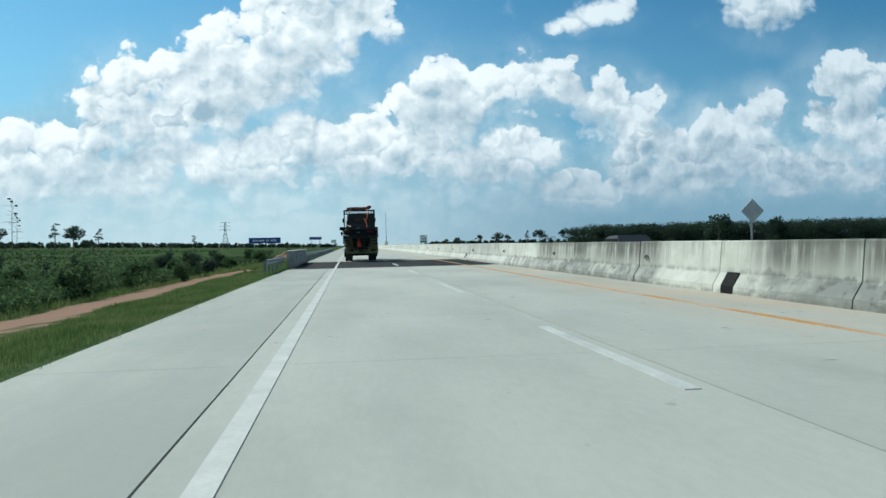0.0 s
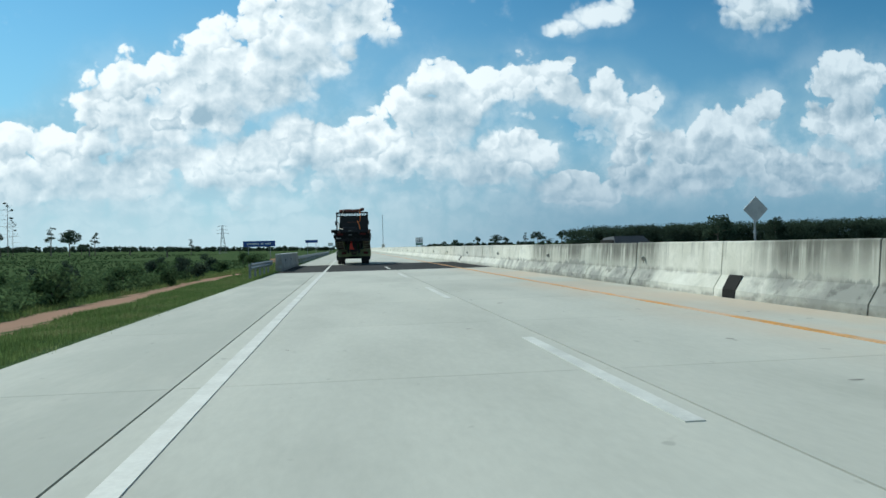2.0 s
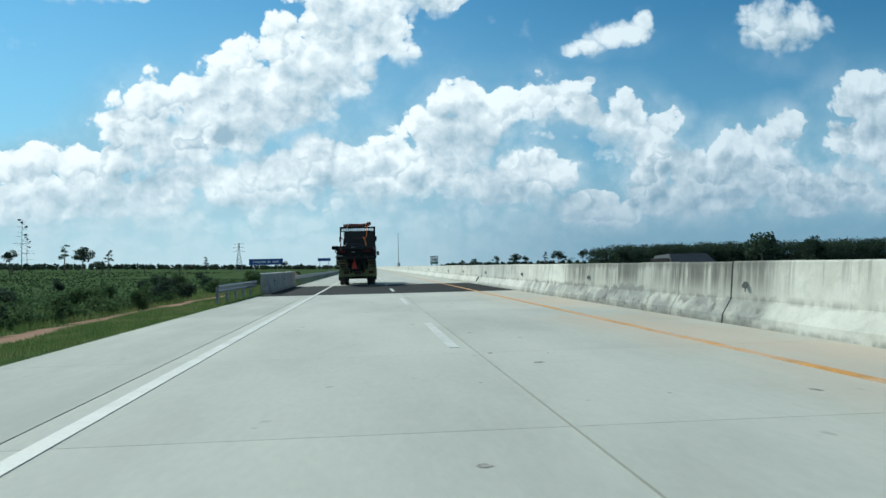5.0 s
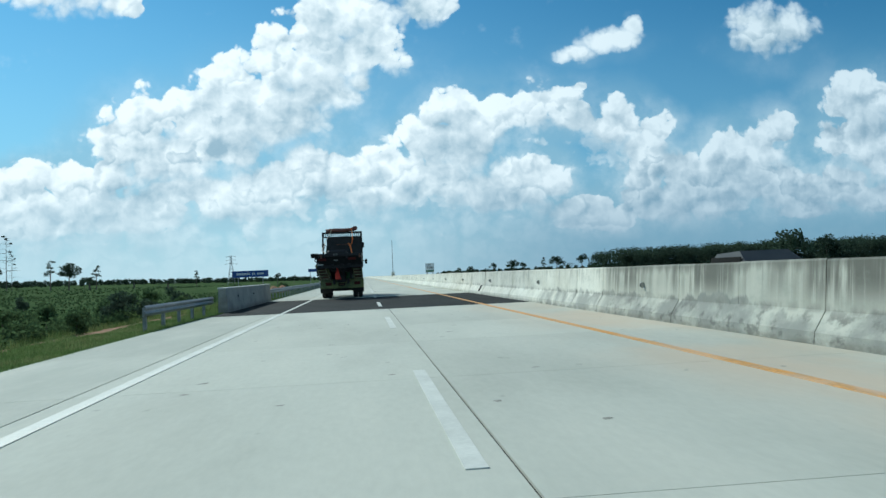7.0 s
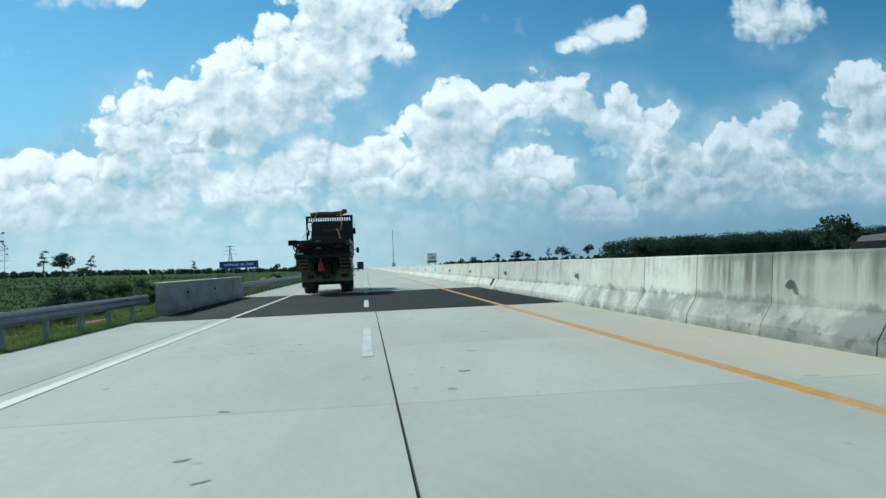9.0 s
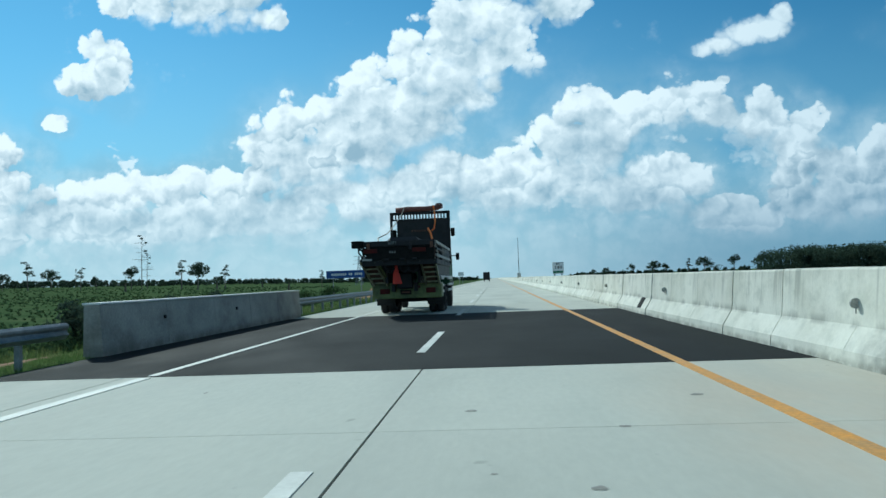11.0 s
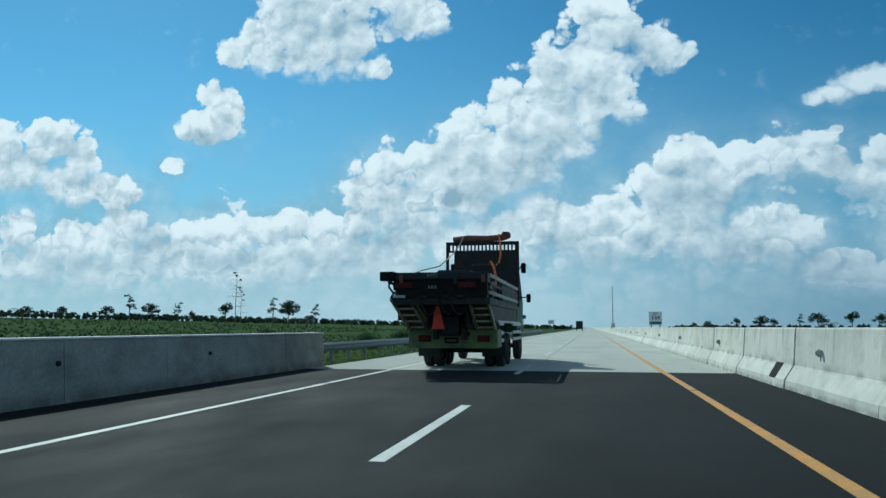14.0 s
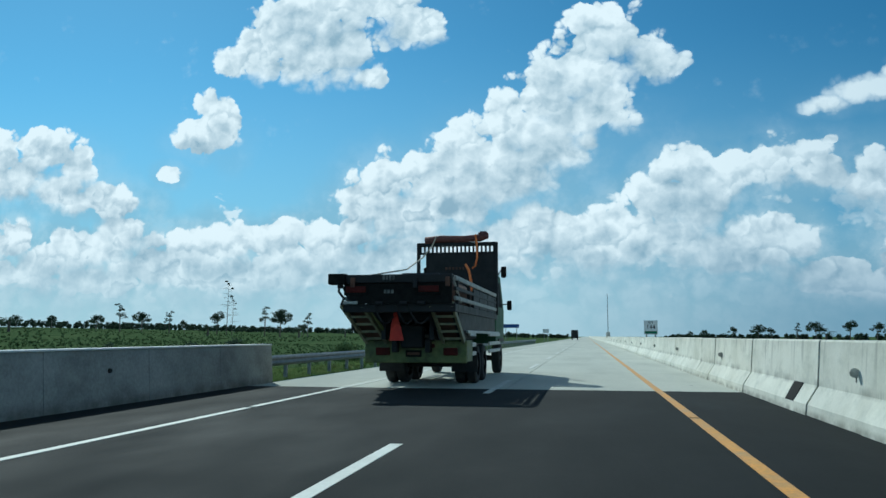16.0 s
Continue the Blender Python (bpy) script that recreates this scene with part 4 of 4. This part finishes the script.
part("rope", rod(bmesh.new(), [(-0.66, 7.44, 4.42), (-0.8, 7.42, 4.1), (-1.0, 7.0, 3.72), (-1.15, 5.4, 3.2), (-1.12, 2.5, 2.85), (-0.75, 0.2, 2.62)], 0.022, 6), ROPE, truck, "pale rope")
# cab
bm = sweep(bmesh.new(), [(-1.18, 1.0), (1.18, 1.0), (1.2, 2.1), (1.08, 3.3), (0.95, 3.42), (-0.95, 3.42), (-1.08, 3.3), (-1.2, 2.1)], 8.0, 10.4)
part("cab", bm, CABGREEN, truck, "green cab")
for s in (-1, 1):
    part("cab_window", sweep(bmesh.new(), [(s * 1.2, 2.2), (s * 1.115, 3.05), (s * 1.105, 3.05), (s * 1.19, 2.2)], 8.6, 9.9), BLACK, truck)
    part("mirror_arm", rod(bmesh.new(), [(s * 1.05, 9.8, 3.3), (s * 1.3, 9.3, 3.55), (s * 1.34, 9.2, 3.2)], 0.025, 6), IRON, truck)
    part("mirror", cube(s * 1.34 - 0.09, s * 1.34 + 0.09, 9.12, 9.22, 3.2, 3.58, 0.03), BLACK, truck)
    part("mirror", cube(s * 1.52 - 0.08, s * 1.52 + 0.08, 9.12, 9.2, 2.1, 2.42, 0.03), BLACK, truck)
    part("mirror_arm", rod(bmesh.new(), [(s * 1.15, 9.5, 2.3), (s * 1.52, 9.16, 2.3)], 0.022, 6), IRON, truck)
    part("wheel_arch", sweep(bmesh.new(), [(s * 0.8, 1.05), (s * 1.22, 1.05), (s * 1.22, 1.15), (s * 0.8, 1.15)], 8.7, 10.3), IRON, truck)


# ---- heap of earth beside the verge ----
RED_EARTH = material("dug_red_earth", [(0.30, 0.17, 0.10), (0.44, 0.29, 0.19)], 0.8, 0.95, fine=8, bump=0.5, shine=0.0)
bm = bmesh.new()
bmesh.ops.create_grid(bm, x_segments=22, y_segments=30, size=1.0)
for v in bm.verts:
    k = max(0.0, 1.0 - v.co.x ** 2 - v.co.y ** 2)
    lump = noise.noise(Vector((v.co.x * 2.6, v.co.y * 2.6, 1.7)))
    v.co = Vector((v.co.x * 2.4, v.co.y * 5.0, -0.3 + 1.25 * k ** 0.7 * (1.0 + 0.55 * lump) + 0.08 * noise.noise(v.co * 9)))
heap = thing("earth_heap", "low heap of dug reddish earth beside the grass verge", "earth heap", (-8.6, 60, lie(-8.6, 60)))
part("soil", bm, RED_EARTH, heap, smooth=True)

# ---- signs, poles, far traffic ----
def post_sign(name, label, at, w, h, z0, face, back, posts, turn=0.0, r=0.05):
    ob = thing(name, label, "road sign", at, turn)
    panel = part("panel", cube(-w / 2, w / 2, -0.02, 0.02, z0, z0 + h, 0.008), face, ob)
    part("rear_frame", cube(-w / 2 + 0.05, w / 2 - 0.05, 0.022, 0.06, z0 + h * 0.45, z0 + h * 0.55), back, panel)
    for x in posts:
        part("post", rod(bmesh.new(), [(x, 0.08, -1.2), (x, 0.08, z0 + h * 0.9)], r), STEEL, ob)
    return ob


def words(text, parent, x, z, size, mat, y=-0.026):
    cu = bpy.data.curves.new("lettering", "FONT")
    cu.body, cu.size, cu.align_x, cu.align_y, cu.extrude = text, size, "CENTER", "CENTER", 0.004
    tmp = bpy.data.objects.new("lettering", cu)
    me = bpy.data.meshes.new_from_object(tmp)
    bpy.data.objects.remove(tmp)
    me.materials.append(mat)
    ob = part("lettering", me, mat, parent)
    ob.matrix_basis = pose(x, y, z, 90)
    return ob


sign = post_sign("bridge_sign", "long blue bridge name sign with white lettering on two posts", (-11.8, 60, 0), 4.7, 0.86, 1.8, BLUE, STEEL, (-1.6, 1.6))
for k in range(16):
    if k not in (8, 11):
        part("letter_bar", cube(-1.76 + 0.222 * k, -1.61 + 0.222 * k, -0.035, -0.022, 2.1, 2.36), SIGNWHITE, sign, "illegible white letters")
km = post_sign("kilometre_sign", "white kilometre board with black figures beyond the median", (10.25, 40, 0), 0.95, 1.0, 1.35, SIGNWHITE, STEEL, (-0.3, 0.3))
words("144", km, 0, 1.88, 0.42, BLACK)
words("KM", km, 0, 2.2, 0.22, BLACK)
part("green_strip", cube(-0.42, 0.42, -0.028, -0.022, 1.42, 1.6), SIGNGREEN, km)
diamond = thing("diamond_sign", "grey back of a diamond warning sign behind the barrier", "road sign", (10.1, -41.3, 0))
bm = box(bmesh.new(), -0.2, 0.2, -0.01, 0.01, -0.2, 0.2, 0.0, pose(0, 0, 1.85, 0, 45))
part("panel", bm, BACK, diamond)
part("post", rod(bmesh.new(), [(0, 0.05, -0.2), (0, 0.05, 2.05)], 0.025), STEEL, diamond)
far_sign = post_sign("direction_sign", "small blue roadside sign on two posts, far ahead", (-6.4, 110, 0), 2.6, 0.6, 2.6, BLUE, STEEL, (-0.9, 0.9))
board = post_sign("notice_board", "small pale notice board on posts beside the road", (-1.2 - 2.4, 165, 0), 1.4, 0.9, 2.0, SIGNWHITE, STEEL, (-0.4, 0.4))
lamp = thing("street_lamp", "tall thin grey lamp post standing in the median", "lamp post", (9.5, 124, 0))
part("pole", rod(bmesh.new(), [(0, 0, 0), (0, 0, 4.5), (0, 0, 8.8)], 0.085, 10, 0.5), STEEL, lamp)
part("footing", cube(-0.35, 0.35, -0.3, 0.3, 1.0, 2.0, 0.05), WALL, lamp)


def far_vehicle(name, label, category, at, w, h, mat):
    ob = thing(name, label, category, at)
    part("body", cube(-w / 2, w / 2, 0, 5, 0.7, h, 0.1), mat, ob)
    part("bumper", cube(-w / 2, w / 2, -0.1, 0.1, 0.55, 0.8, 0.03), IRON, ob)
    for x in (-w / 2 + 0.25, w / 2 - 0.25):
        for y in (0.9, 4.0):
            bm = bmesh.new()
            bmesh.ops.create_cone(bm, cap_ends=True, segments=14, radius1=0.5, radius2=0.5, depth=0.3, matrix=pose(x, y, 0.5, 0, 90))
            part("wheel", bm, RUBBER, ob)
    return ob


def car(at, turn):
    ob = thing("car", "dark saloon car on the opposite carriageway", "car", at, turn)
    side = [(-2.1, 0.35), (-2.15, 0.75), (-1.2, 0.9), (-0.6, 1.4), (0.7, 1.45), (1.5, 0.98), (2.1, 0.9), (2.15, 0.4)]
    bm = bmesh.new()
    a = [bm.verts.new((-0.85 if z < 1.2 else -0.68, y, z)) for y, z in side]
    b2 = [bm.verts.new((0.85 if z < 1.2 else 0.68, y, z)) for y, z in side]
    bm.faces.new(a)
    bm.faces.new(b2[::-1])
    for i in range(8):
        bm.faces.new((a[i], b2[i], b2[(i + 1) % 8], a[(i + 1) % 8]))
    bmesh.ops.recalc_face_normals(bm, faces=bm.faces)
    part("body", bm, CARPAINT, ob)
    for s in (-1, 1):
        part("side_window", cube(s * 0.80 - 0.012, s * 0.80 + 0.012, -0.75, 1.0, 0.98, 1.3, 0.01), BLACK, ob)
        for y in (-1.3, 1.35):
            bm = bmesh.new()
            bmesh.ops.create_cone(bm, cap_ends=True, segments=16, radius1=0.31, radius2=0.31, depth=0.2, matrix=pose(s * 0.78, y, 0.31, 0, 90))
            part("wheel", bm, RUBBER, ob)
    return ob


CARPAINT = material("dark_car_paint", [(0.03, 0.035, 0.04), (0.05, 0.055, 0.06)], 2.0, 0.5, bump=0, shine=0.2)
car((13.6, -23.6, 0), 180)
far_vehicle("box_truck", "dark box truck seen far ahead on the motorway", "truck", (1.8, 245, 0), 2.3, 3.3, IRON)


# ---- trees ----
def grow(name, label, seed, height, spread, leafy, mat=None, bare=False, group=""):
    """A tree: tapered trunk, limbs, and a crown of small leaves with gaps."""
    rng = np.random.default_rng(seed)
    ob = thing(name, label, "tree", group=group)
    bm = bmesh.new()
    lean = rng.normal(size=2) * 0.03 * height
    top = Vector((lean[0], lean[1], height * (0.98 if bare else 0.82)))
    mid = Vector((lean[0] * 0.3, lean[1] * 0.3, height * 0.45))
    rod(bm, [(0, 0, -0.6), mid, top], (0.006 if bare else 0.022) * height + 0.05, 7, 0.3)
    clumps = []
    n = 34 if bare else 9
    for k in range(n):
        f = rng.uniform(0.3, 0.98) if bare else rng.uniform(0.45, 0.95)
        base = mid.lerp(top, max(0.0, (f - 0.45) / 0.55)) if f > 0.45 else Vector((0, 0, 0)).lerp(mid, f / 0.45)
        ang = rng.uniform(0, math.tau)
        reach = spread * rng.uniform(0.4, 1.0) * (1.25 - 0.6 * f)
        end = base + Vector((math.cos(ang) * reach, math.sin(ang) * reach, reach * (rng.uniform(-0.05, 0.12) if bare else rng.uniform(0.0, 0.45))))
        rod(bm, [base, base.lerp(end, 0.5) + Vector((0, 0, 0.06 * reach)), end], (0.0018 if bare else 0.008) * height + 0.02, 5, 0.35)
        if not bare:
            clumps.append((*end, spread * rng.uniform(0.28, 0.48), 0.6))
    part("trunk", bm, BARK, ob)
    if bare:
        clumps = [(lean[0] + rng.normal() * spread * 0.3, lean[1], height * f, spread * 0.12, 0.4) for f in (0.7, 0.85, 0.93, 0.98)]
    else:
        for _ in range(5):
            clumps.append((lean[0] + rng.normal() * spread * 0.3, lean[1] + rng.normal() * spread * 0.3, height * rng.uniform(0.72, 1.0), spread * rng.uniform(0.3, 0.45), 0.6))
    part("crown", leaves("crown", clumps, mat or LEAF, rng, 0.075 * spread + 0.04, leafy), mat or LEAF, ob)
    return ob


def stand(proto, u, far, size, turn=0.0):
    """A copy of a tree far off: u is how far aside it stands for each metre ahead."""
    return copy_thing(proto, pose(u * far + 3.5, far - 40, lie(u * far, far - 40), 0, 0, turn) @ Matrix.Scale(size, 4))


broad = grow("broad_tree", "broad dark-leaved tree standing alone on the plain", 3, 9.0, 3.2, 75, DARK_LEAF, group="trees on the plain")
tall = grow("tall_tree", "slim tree with a small ragged crown on the plain", 5, 11.0, 2.4, 60, DARK_LEAF, group="trees on the plain")
umbrella = grow("flat_topped_tree", "tree with a flat layered crown on the plain", 8, 8.0, 4.0, 65, DARK_LEAF, group="trees on the plain")
bare = grow("bare_tree", "tall nearly leafless tree rising over the plain", 11, 23.0, 5.2, 40, DARK_LEAF, bare=True)
broad.matrix_basis = pose(-0.45 * 300, 262, lie(-0.45 * 300, 262))
tall.matrix_basis = pose(-0.588 * 300, 262, lie(-0.588 * 300, 262))
umbrella.matrix_basis = pose(-0.556 * 300, 262, lie(-0.556 * 300, 262))
bare.matrix_basis = pose(-0.425 * 300, 255, lie(-0.425 * 300, 255)) @ Matrix.Scale(0.9, 4)
for n, (kind, u, far, size) in enumerate([
        (umbrella, -0.75, 300, 0.7), (umbrella, -0.70, 320, 0.75), (broad, -0.735, 330, 0.5), (umbrella, -0.63, 300, 0.8), (tall, -0.525, 300, 0.75),
        (broad, -0.505, 310, 0.6), (bare, -0.535, 330, 0.42), (bare, -0.4375, 300, 0.68), (broad, -0.345, 330, 0.55), (umbrella, -0.35, 340, 0.6), (tall, -0.392, 290, 0.95),
        (umbrella, -0.370, 280, 1.2), (tall, -0.336, 300, 0.8), (tall, -0.213, 320, 0.6), (broad, -0.111, 360, 0.6), (broad, -0.09, 420, 0.5),
        (broad, 0.170, 330, 0.6), (umbrella, 0.197, 300, 0.72), (broad, 0.2125, 310, 0.55), (tall, 0.239, 300, 0.55), (umbrella, 0.258, 290, 0.8),
        (broad, 0.292, 280, 0.75), (broad, 0.32, 290, 0.7), (umbrella, 0.14, 420, 0.6), (broad, 0.125, 450, 0.5), (umbrella, 0.44, 160, 0.65),
        (tall, 0.66, 150, 0.45), (broad, 0.652, 120, 0.62), (umbrella, 0.70, 125, 0.6)]):
    stand(kind, u, far, size, 50 * n)
copy_thing(umbrella, pose(40, 20, -0.5, 0, 0, 30) @ Matrix.Scale(0.52, 4))



def palm(seed):
    """An oil palm: short ringed trunk and arching fronds with leaflets."""
    g = np.random.default_rng(seed)
    ob = thing("oil_palm", "short oil palm with arching dark fronds on the plain", "palm", group="palms on the plain")
    part("trunk", rod(bmesh.new(), [(0, 0, -0.6), (0.05, 0, 1.2), (0, 0, 2.4)], 0.32, 8, 0.8), BARK, ob)
    for k in range(16):
        a, rise = math.tau * k / 16 + g.uniform(-0.2, 0.2), g.uniform(0.5, 1.5)
        vs, fs = [], []
        for i in range(14):
            f = i / 13
            r, z = 3.0 * f, 2.4 + rise * 2.2 * f - 2.6 * f * f
            w = 0.55 * math.sin(math.pi * (0.12 + 0.85 * f))
            for s in (-1, 1):
                n = len(vs)
                px, py = math.cos(a) * r, math.sin(a) * r
                qx, qy = px - math.sin(a) * s * w + math.cos(a) * 0.2, py + math.cos(a) * s * w + math.sin(a) * 0.2
                vs += [(px, py, z), (qx, qy, z - 0.22), (px + math.cos(a) * 0.16, py + math.sin(a) * 0.16, z)]
                fs.append((n, n + 1, n + 2))
        me = bpy.data.meshes.new("frond")
        me.from_pydata(vs, [], fs)
        me.materials.append(DARK_LEAF)
        part("frond", me, DARK_LEAF, ob)
    return ob


oil = palm(4)
oil.matrix_basis = pose(-0.455 * 240, 205, lie(-0.455 * 240, 205)) @ Matrix.Scale(1.1, 4)
for n, (u, far, size) in enumerate([(-0.735, 220, 1.1), (-0.345, 280, 0.9), (-0.29, 330, 0.9), (0.27, 330, 1.0), (-0.25, 240, 0.8)]):
    stand(oil, u, far, size, 40 * n)

# power line tower
mast = thing("lattice_pylon", "slender steel lattice power pylon far over the plain", "pylon", (-0.16 * 420, 380, lie(-0.16 * 420, 380)))
bm = bmesh.new()
for sx in (-1, 1):
    for sy in (-1, 1):
        rod(bm, [(sx * 1.9, sy * 1.9, 0), (sx * 0.45, sy * 0.45, 11), (sx * 0.3, sy * 0.3, 15.5)], 0.075, 5)
for k in range(8):
    z0, z1 = 1.9 * k, 1.9 * (k + 1)
    w0, w1 = max(0.35, 1.9 - 0.132 * z0), max(0.35, 1.9 - 0.132 * z1)
    for s in (-1, 1):
        rod(bm, [(-w0, s * w0, z0), (w1, s * w1, z1)], 0.04, 4)
        rod(bm, [(w0, s * w0, z0), (-w1, s * w1, z1)], 0.04, 4)
        rod(bm, [(s * w0, -w0, z0), (s * w1, w1, z1)], 0.04, 4)
part("frame", bm, STEEL, mast)
for z, w in ((11.0, 3.4), (13.0, 3.0), (15.0, 2.6)):
    part("cross_arm", rod(bmesh.new(), [(-w, 0, z), (0, 0, z + 0.5), (w, 0, z)], 0.09, 5), STEEL, mast)

# ---- woods, scrub and grass ----
rng = np.random.default_rng(21)


def wood(name, label, line, count, deep, tall_lo, tall_hi, mat, leaf, per):
    """A belt of trees along a line of ground points."""
    clumps = []
    for _ in range(count):
        f = rng.uniform(0, len(line) - 1 - 1e-6)
        i = int(f)
        a, b = np.array(line[i]), np.array(line[i + 1])
        x, y = a + (b - a) * (f - i) + rng.normal(size=2) * deep * 0.4
        h = rng.uniform(tall_lo, tall_hi)
        r = h * rng.uniform(0.22, 0.34)
        z = lie(x, y) + 0.5
        clumps += [(x, y, z + h - r * 0.7 - 0.4, r, 0.75), (x + rng.normal() * r, y, z + h * 0.5, r * 1.1, 1.2), (x, y + rng.normal() * r, z + h * 0.2, r * 1.1, 0.9)]
    ob = new(name, leaves(name, clumps, mat, rng, leaf, per))
    return tagged(ob, label, "woods", kind="stuff")


wood("woodland", "dark dense belt of trees beyond the far carriageway", [(50, 96), (75, 86), (110, 72), (160, 60)], 760, 7, 3.6, 5.0, DARK_LEAF, 0.17, 100)
wood("far_woods", "thin far belt of trees along the horizon", [(40, 330), (90, 300), (180, 260)], 190, 10, 1.5, 2.6, DARK_LEAF, 0.6, 22)
wood("plain_woods", "low dark far tree belt across the plain", [(-420, 420), (-250, 520), (-120, 620), (-20, 800)], 560, 14, 2.4, 4.6, DARK_LEAF, 0.7, 24)
wood("plain_woods", "low dark far tree belt across the plain", [(-420, 250), (-300, 330), (-160, 420)], 300, 14, 1.6, 2.8, DARK_LEAF, 0.5, 26)


def scrub(name, label, count, x0, x1, y0, y1, h0, h1, mat, leaf, per):
    clumps = []
    for _ in range(count):
        x = x0 + (x1 - x0) * rng.uniform() ** 1.3
        y = rng.uniform(y0, y1)
        h = rng.uniform(h0, h1)
        clumps.append((x, y, lie(x, y) + h * 0.42, h * 0.62, 0.72))
    return tagged(new(name, leaves(name, clumps, mat, rng, leaf, per)), label, "scrub", kind="stuff")


scrub("scrub", "low dense green scrub covering the plain beside the road", 1500, -10.2, -60, -54, 8, 0.4, 1.3, LEAF, 0.10, 70)
scrub("scrub", "low dense green scrub covering the plain beside the road", 3600, -11, -90, 4, 130, 0.08, 0.26, LEAF, 0.12, 18)
scrub("scrub", "low dense green scrub covering the plain beside the road", 3000, -60, -330, -40, 320, 0.15, 0.42, LEAF, 0.3, 10)
scrub("verge_scrub", "low green weeds along the road verge", 420, -3.3, -6.5, -6, 70, 0.10, 0.34, GRASS, 0.06, 30)
scrub("verge_scrub", "low green bushes beyond the far carriageway", 600, 26, 120, -20, 120, 0.3, 0.9, LEAF, 0.2, 18)


def tufts(name, label, count, x0, x1, y0, y1, tall_lo, tall_hi):
    vs, fs = [], []
    for _ in range(count):
        x, y = rng.uniform(x0, x1), rng.uniform(y0, y1)
        z = lie(x, y)
        for _ in range(5):
            a, h, w = rng.uniform(0, math.tau), rng.uniform(tall_lo, tall_hi), rng.uniform(0.006, 0.014)
            bx, by = x + rng.normal() * 0.06, y + rng.normal() * 0.06
            dx, dy = math.cos(a), math.sin(a)
            k = len(vs)
            vs += [(bx - dy * w, by + dx * w, z - 0.03), (bx + dy * w, by - dx * w, z - 0.03), (bx + dx * h * rng.uniform(0.1, 0.6), by + dy * h * 0.4, z + h)]
            fs.append((k, k + 1, k + 2))
    me = bpy.data.meshes.new(name)
    me.from_pydata(vs, [], fs)
    me.materials.append(GRASS)
    return tagged(new(name, me), label, "grass", kind="stuff")


tufts("grass", "rough green grass on the road verge", 26000, -5.3, -2.62, -55, 12, 0.04, 0.14)
tufts("grass", "rough green grass on the road verge", 9000, -16.0, -9.4, -54, 30, 0.12, 0.4)
tufts("grass", "rough green grass on the road verge", 5000, -9.5, -5.5, 2, 40, 0.12, 0.4)


def shrub(seed, mat):
    g = np.random.default_rng(seed)
    ob = thing("shrub", "round leafy green shrub on the plain", "shrub", group="shrubs on the plain")
    part("stem", rod(bmesh.new(), [(0, 0, -0.3), (0.05, 0, 0.4), (0.02, 0.04, 0.9)], 0.05, 6, 0.5), BARK, ob)
    cl = [(g.normal() * 0.4, g.normal() * 0.4, g.uniform(0.35, 1.35), g.uniform(0.3, 0.5), 0.85) for _ in range(9)]
    part("foliage", leaves("foliage", cl, mat, g, 0.09, 150), mat, ob)
    return ob


kinds = [shrub(s, m) for s, m in ((31, LEAF), (32, DARK_LEAF), (33, LEAF))]
spots = [(-9.8, -8), (-11.5, 2), (-13.0, -3), (-10.0, 14), (-12.0, 22), (-9.2, 30), (-14, 9), (-16, -22), (-13.5, -30), (-18, -12), (-22, 5), (-11, 48), (-20, 34), (-26, -18),
         (-30, 12), (-24, 50), (-36, -2), (-15, 66), (-9, 75), (-32, 40), (-11.2, -15), (-10.8, -24), (-12.4, -19), (-12.0, -38), (-14.6, -43), (-10.6, 6), (-11.6, -11), (-17.5, 33), (-19, 27)]
for n, (x, y) in enumerate(spots):
    ob = kinds[n] if n < 3 else copy_thing(kinds[n % 3], Matrix())
    ob.matrix_basis = pose(x, y, lie(x, y), 0, 0, 70 * n) @ Matrix.Scale(0.8 + 0.5 * ((n * 7) % 10) / 10, 4)
